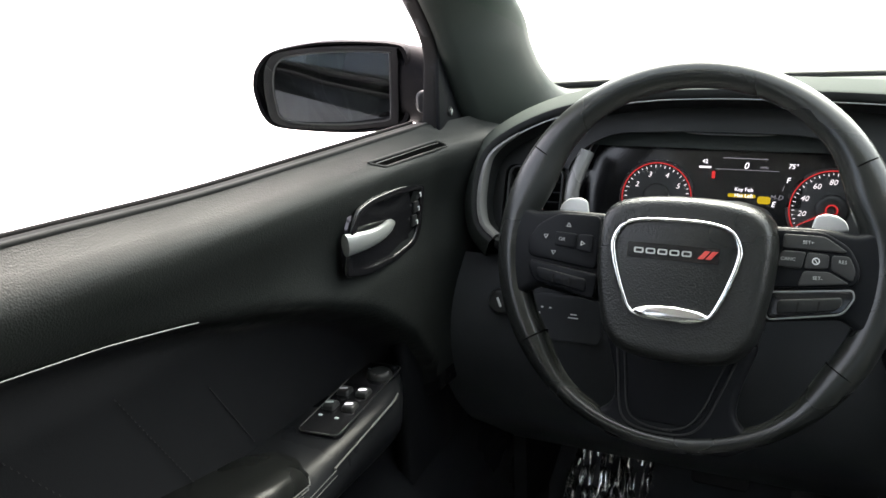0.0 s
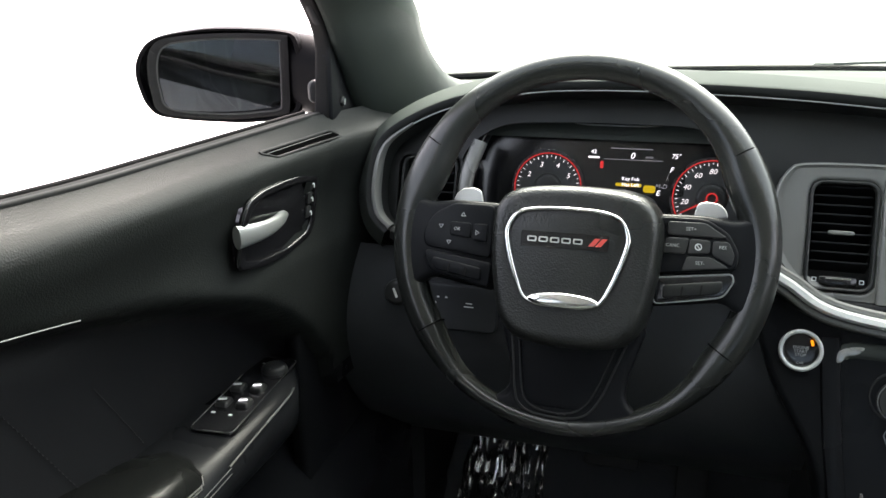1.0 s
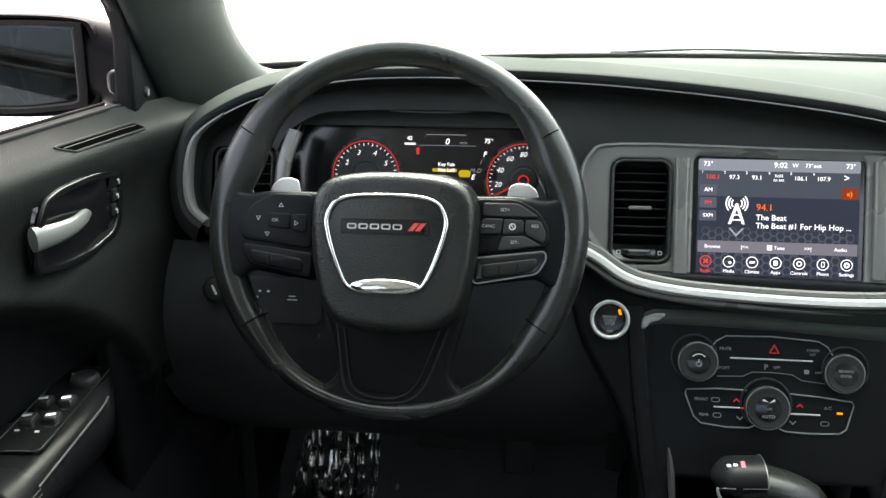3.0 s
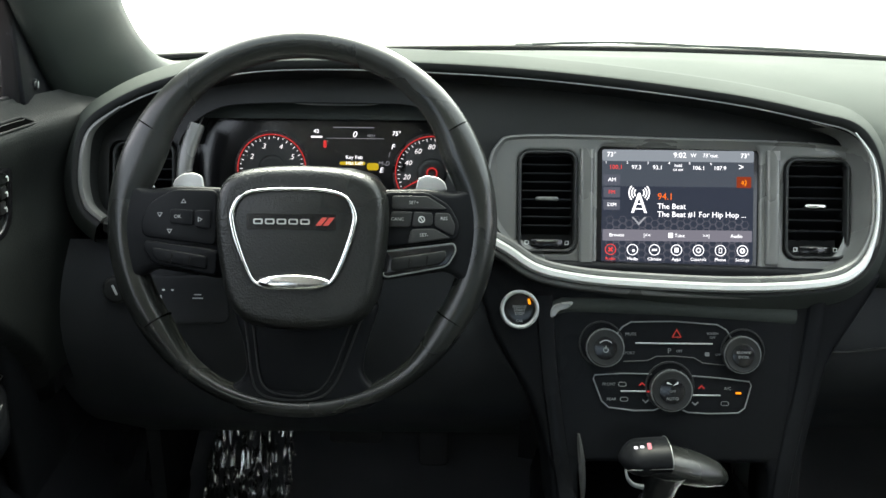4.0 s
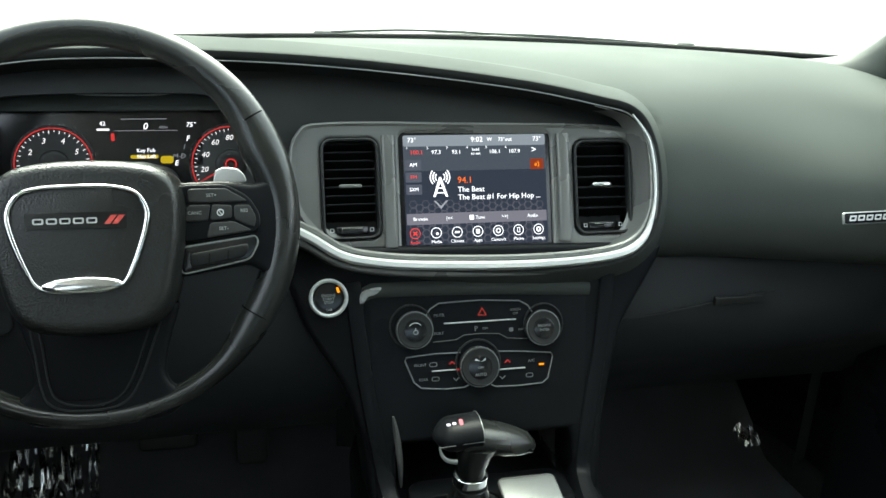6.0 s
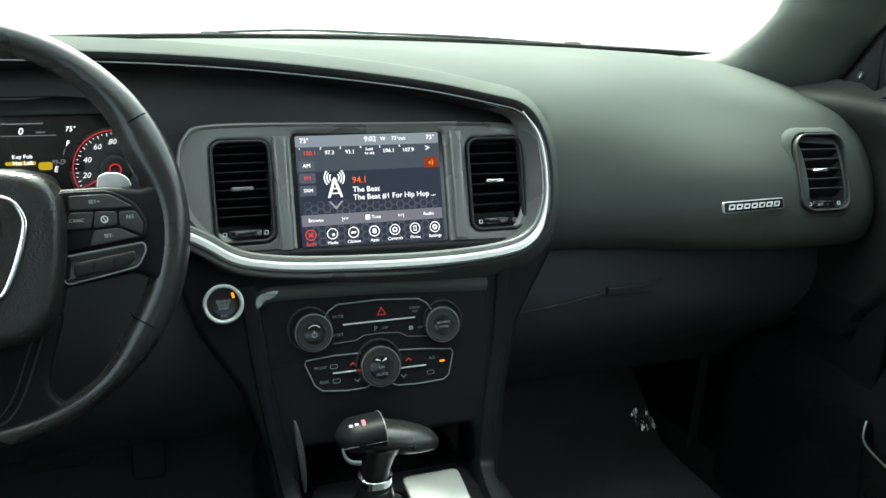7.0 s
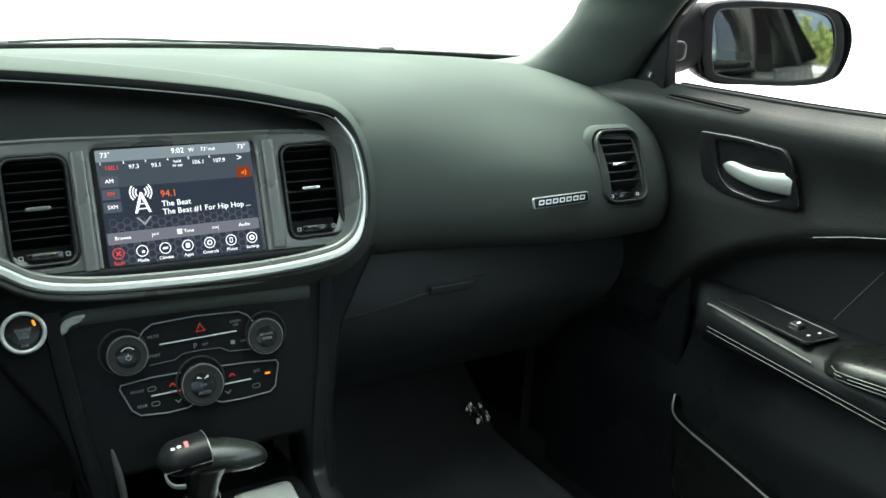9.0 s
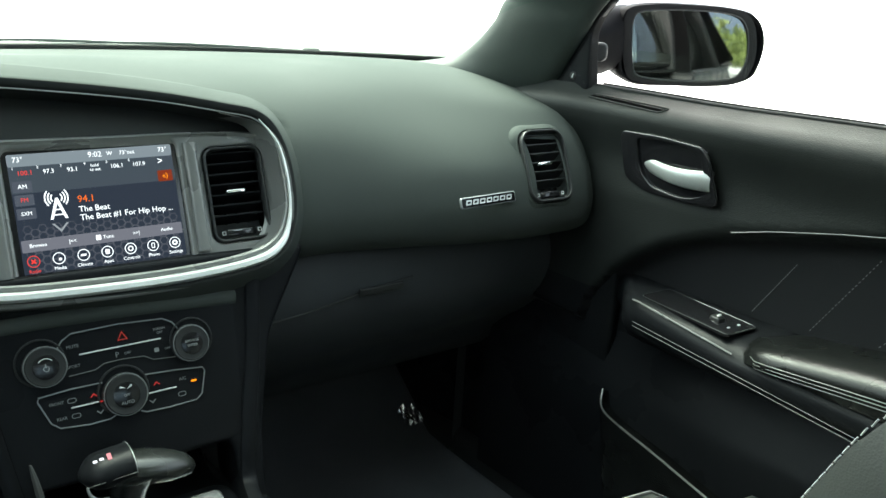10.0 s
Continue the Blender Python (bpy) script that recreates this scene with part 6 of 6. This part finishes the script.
# ---- front seats ----
def front_seat(cx, dy, label):
    seat = thing("front_seat", label, "car seat", group="front seats")
    cush = []
    for y in steps(-0.30, 0.222, 18):
        e = ease(0.225, 0.12, y)
        cush.append([(cx + a, y + dy, b) for a, b in [(-0.25, 0.42), (-0.255, 0.52 + 0.07 * e), (-0.235, 0.540 + 0.085 * e), (-0.19, 0.565 + 0.06 * e), (-0.14, 0.588 + 0.017 * e), (0, 0.608 - 0.003 * e), (0.14, 0.588 + 0.017 * e), (0.19, 0.555 + 0.05 * e), (0.235, 0.520 + 0.085 * e), (0.255, 0.50 + 0.07 * e), (0.25, 0.42)]])
    part("cushion", loft(cush, True, True, 60), SEATLEATHER, seat, label="black leather seat cushion")
    bk = []
    for t in steps(0, 1, 20):
        y, z = -0.10 - 0.24 * t, 0.60 + 0.56 * t
        w = 0.255 - 0.06 * ease(0.6, 1.0, t)
        bol = 0.080 * (1 - ease(0.65, 1.0, t))
        bk.append([(cx + a, y + b + dy, z + b * 0.25) for a, b in [(-w, -0.10), (-w - 0.01, -0.01), (-w + 0.015, bol), (-w + 0.06, bol * 0.8), (-w + 0.10, 0.0), (0, -0.012), (w - 0.10, 0.0), (w - 0.06, bol * 0.8), (w - 0.015, bol), (w + 0.01, -0.01), (w, -0.10), (0, -0.13)]])
    part("backrest", loft(bk, True, True, 60), SEATLEATHER, seat, label="black leather seat back")
    part("piping", tube([(cx + a, 0.222 + dy, b) for a, b in ((-0.25, 0.52), (-0.235, 0.542), (-0.19, 0.567), (-0.14, 0.590), (0, 0.610), (0.14, 0.590), (0.19, 0.557), (0.235, 0.522), (0.25, 0.50))], 0.0018, 6), THREAD, seat)
    for side in (-1, 1):
        for i in range(40):
            t = 0.40 + 0.5 * i / 40
            w, b_ = 0.255 - 0.06 * ease(0.6, 1.0, t), 0.080 * (1 - ease(0.65, 1.0, t))
            p = Vector((cx + side * (w - 0.017), -0.10 - 0.24 * t + b_ + 0.0012 + dy, 0.60 + 0.56 * t + b_ * 0.25))
            part("stitch", sweep([p, p + Vector((0, -0.0024, 0.0056))], rrect(0.0014, 0.0010, 0.0004, 1), (0, 1, 0)), MIDMARK, seat)
    return seat


front_seat(0.437, 0.015, "black leather passenger seat with pale stitching")
front_seat(-0.40, -0.26, "black leather driver's seat set far back")


# ---- outside of the car, seen in the mirrors ----
body = thing("car", "dark grey metallic car seen from its own mirrors", "car")
for s in (-1, 1):
    me = grid_skin(lambda y, z: (s * (0.86 + 0.035 * math.sin(math.pi * (z - 0.30) / 0.80) - 0.02 * ease(1.0, 1.09, z) - 0.10 * ease(-1.9, -2.7, y)), y, z), steps(-2.75, -0.45, 16), steps(0.30, 1.06, 12))
    part("flank", me, PAINT, body, label="dark grey metallic flank")
    me = tube([(s * 0.862, y, 1.062) for y in steps(-1.75, -0.45, 10)], 0.006, 6)
    part("belt_strip", me, RUBBER, body)
for s in (-1, 1):
    for pts, w_ in (([(0.812, -0.46, 1.055), (0.775, -0.49, 1.20), (0.655, -0.54, 1.395)], 0.09), ([(0.80, -1.66, 1.055), (0.70, -1.52, 1.22), (0.615, -1.36, 1.39)], 0.20)):
        part("pillar_cover", sweep(spline([(s * x, y, z) for x, y, z in pts], 6), rrect(0.012, w_, 0.004), (s, 0, 0.3)), HOUSING, body, label="dark pillar cover")
    part("roof_edge", tube(spline([(s * 0.655, 0.10, 1.375), (s * 0.69, -0.5, 1.41), (s * 0.63, -1.38, 1.385)], 8), 0.022, 8), PAINT, body)
part("boot_lid", grid_skin(lambda x, y: (x, y, 1.085 - 0.02 * ((y + 2.2) / 0.5) ** 2), steps(-0.82, 0.82, 6), steps(-2.75, -1.70, 6)), PAINT, body)

part("bonnet", grid_skin(lambda x, y: (x, y, 1.000 - 0.10 * ease(1.4, 2.5, y) - 0.05 * (x / 0.85) ** 2), steps(-0.86, 0.86, 14), steps(1.30, 2.45, 10)), PAINT, body, label="dark grey bonnet")
part("nose", grid_skin(lambda x, z: (x, 2.45 - 0.12 * (x / 0.85) ** 2 - 0.05 * (z - 0.6) ** 2, z), steps(-0.86, 0.86, 14), steps(0.30, 0.90, 6)), PAINT, body, label="dark grey nose")
part("tail", grid_skin(lambda x, z: (x, -2.75 - 0.05 * math.sin(math.pi * (z - 0.3) / 0.8), z), steps(-0.80, 0.80, 8), steps(0.30, 1.06, 6)), PAINT, body, label="dark grey tail")
part("roof_skin", grid_skin(lambda x, y: (x * 0.64, y, 1.435 - 0.055 * x * x - 0.03 * ((y + 0.55) / 0.8) ** 2), steps(-1, 1, 12), steps(-1.38, 0.17, 12)), PAINT, body, label="dark grey roof")
for s in (-1, 1):
    part("front_wing", grid_skin(lambda y, z: (s * (0.86 + 0.03 * math.sin(math.pi * (z - 0.30) / 0.75) - 0.03 * ease(1.6, 2.5, y)), y, z - (0.035 + 0.10 * ease(1.4, 2.5, y)) * ease(0.30, 0.985, z)), steps(0.80, 2.40, 12), steps(0.30, 0.985, 8)), PAINT, body, label="dark grey front wing")

LEAF = material("bush_leaf", (0.15, 0.19, 0.05), 0.6, vary=0.5, grain=8)


def bush(x, y, r, seed):
    rnd = random.Random(seed)
    verts, faces = [], []
    for i in range(1500):
        a, b = rnd.uniform(0, 2 * math.pi), rnd.uniform(-0.2, 1)
        q = r * (0.55 + 0.5 * rnd.random() ** 0.5) * (1 + 0.25 * math.sin(3 * a + seed))
        c = Vector((q * math.cos(a) * math.sqrt(max(0, 1 - b * b)), q * math.sin(a) * math.sqrt(max(0, 1 - b * b)), r * 0.42 + q * b * 0.75))
        m = Euler((rnd.uniform(0, 3), rnd.uniform(0, 3), rnd.uniform(0, 3))).to_matrix()
        k = r * 0.10
        n0 = len(verts)
        verts += [c + m @ Vector(v) * k for v in ((-1, 0, 0), (0, -0.45, 0.1), (1, 0, 0), (0, 0.45, 0.1))]
        faces.append((n0, n0 + 1, n0 + 2, n0 + 3))
    t = thing("bush", "green and yellow leafy bush beside the car park", "bush", pose(x, y, 0), group="bushes")
    part("crown", mesh_of(verts, faces), LEAF, t)
    part("trunk", loft([[(q[0], q[1], z) for q in circle(rr, 8)] for z, rr in ((0, r * 0.08), (r * 0.5, r * 0.06), (r, r * 0.02))]), material("bark", (0.12, 0.08, 0.05), 0.9), t)


for i, (x, y, r) in enumerate(((-3.5, -42.0, 2.1), (-0.4, -44.0, 1.9), (2.0, -41.0, 1.8), (4.3, -43.0, 2.2), (6.6, -41.0, 1.9), (9.2, -44.0, 2.3), (12.5, -42.0, 2.0))):
    bush(x, y, r, i + 1)
hill = link_mesh("backdrop", grid_skin(lambda x, t: (x, -240 - 60 * t, 95 * math.sin(math.pi * t) * (0.7 + 0.3 * math.sin(x * 0.02) + 0.15 * math.sin(x * 0.05 + 1))), steps(-260, 320, 60), steps(0, 0.5, 6)), material("far_hill", (0.07, 0.10, 0.14), 0.9, blotch=0.03, vary=0.3))
tagged(hill, "hazy blue-green hill far behind", "hill", kind="structure")
wall_pts = [(62 * math.sin(radians(a)), 62 * math.cos(radians(a))) for a in range(-118, 101, 6)]
haze = link_mesh("backdrop", loft([[(x, y, 0), (x, y, 15)] for x, y in wall_pts], False, False), material("pale_far_wall", (0.78, 0.76, 0.74), 0.9, blotch=0.1, vary=0.04))
tagged(haze, "pale bright wall far round the car", "wall", kind="structure")
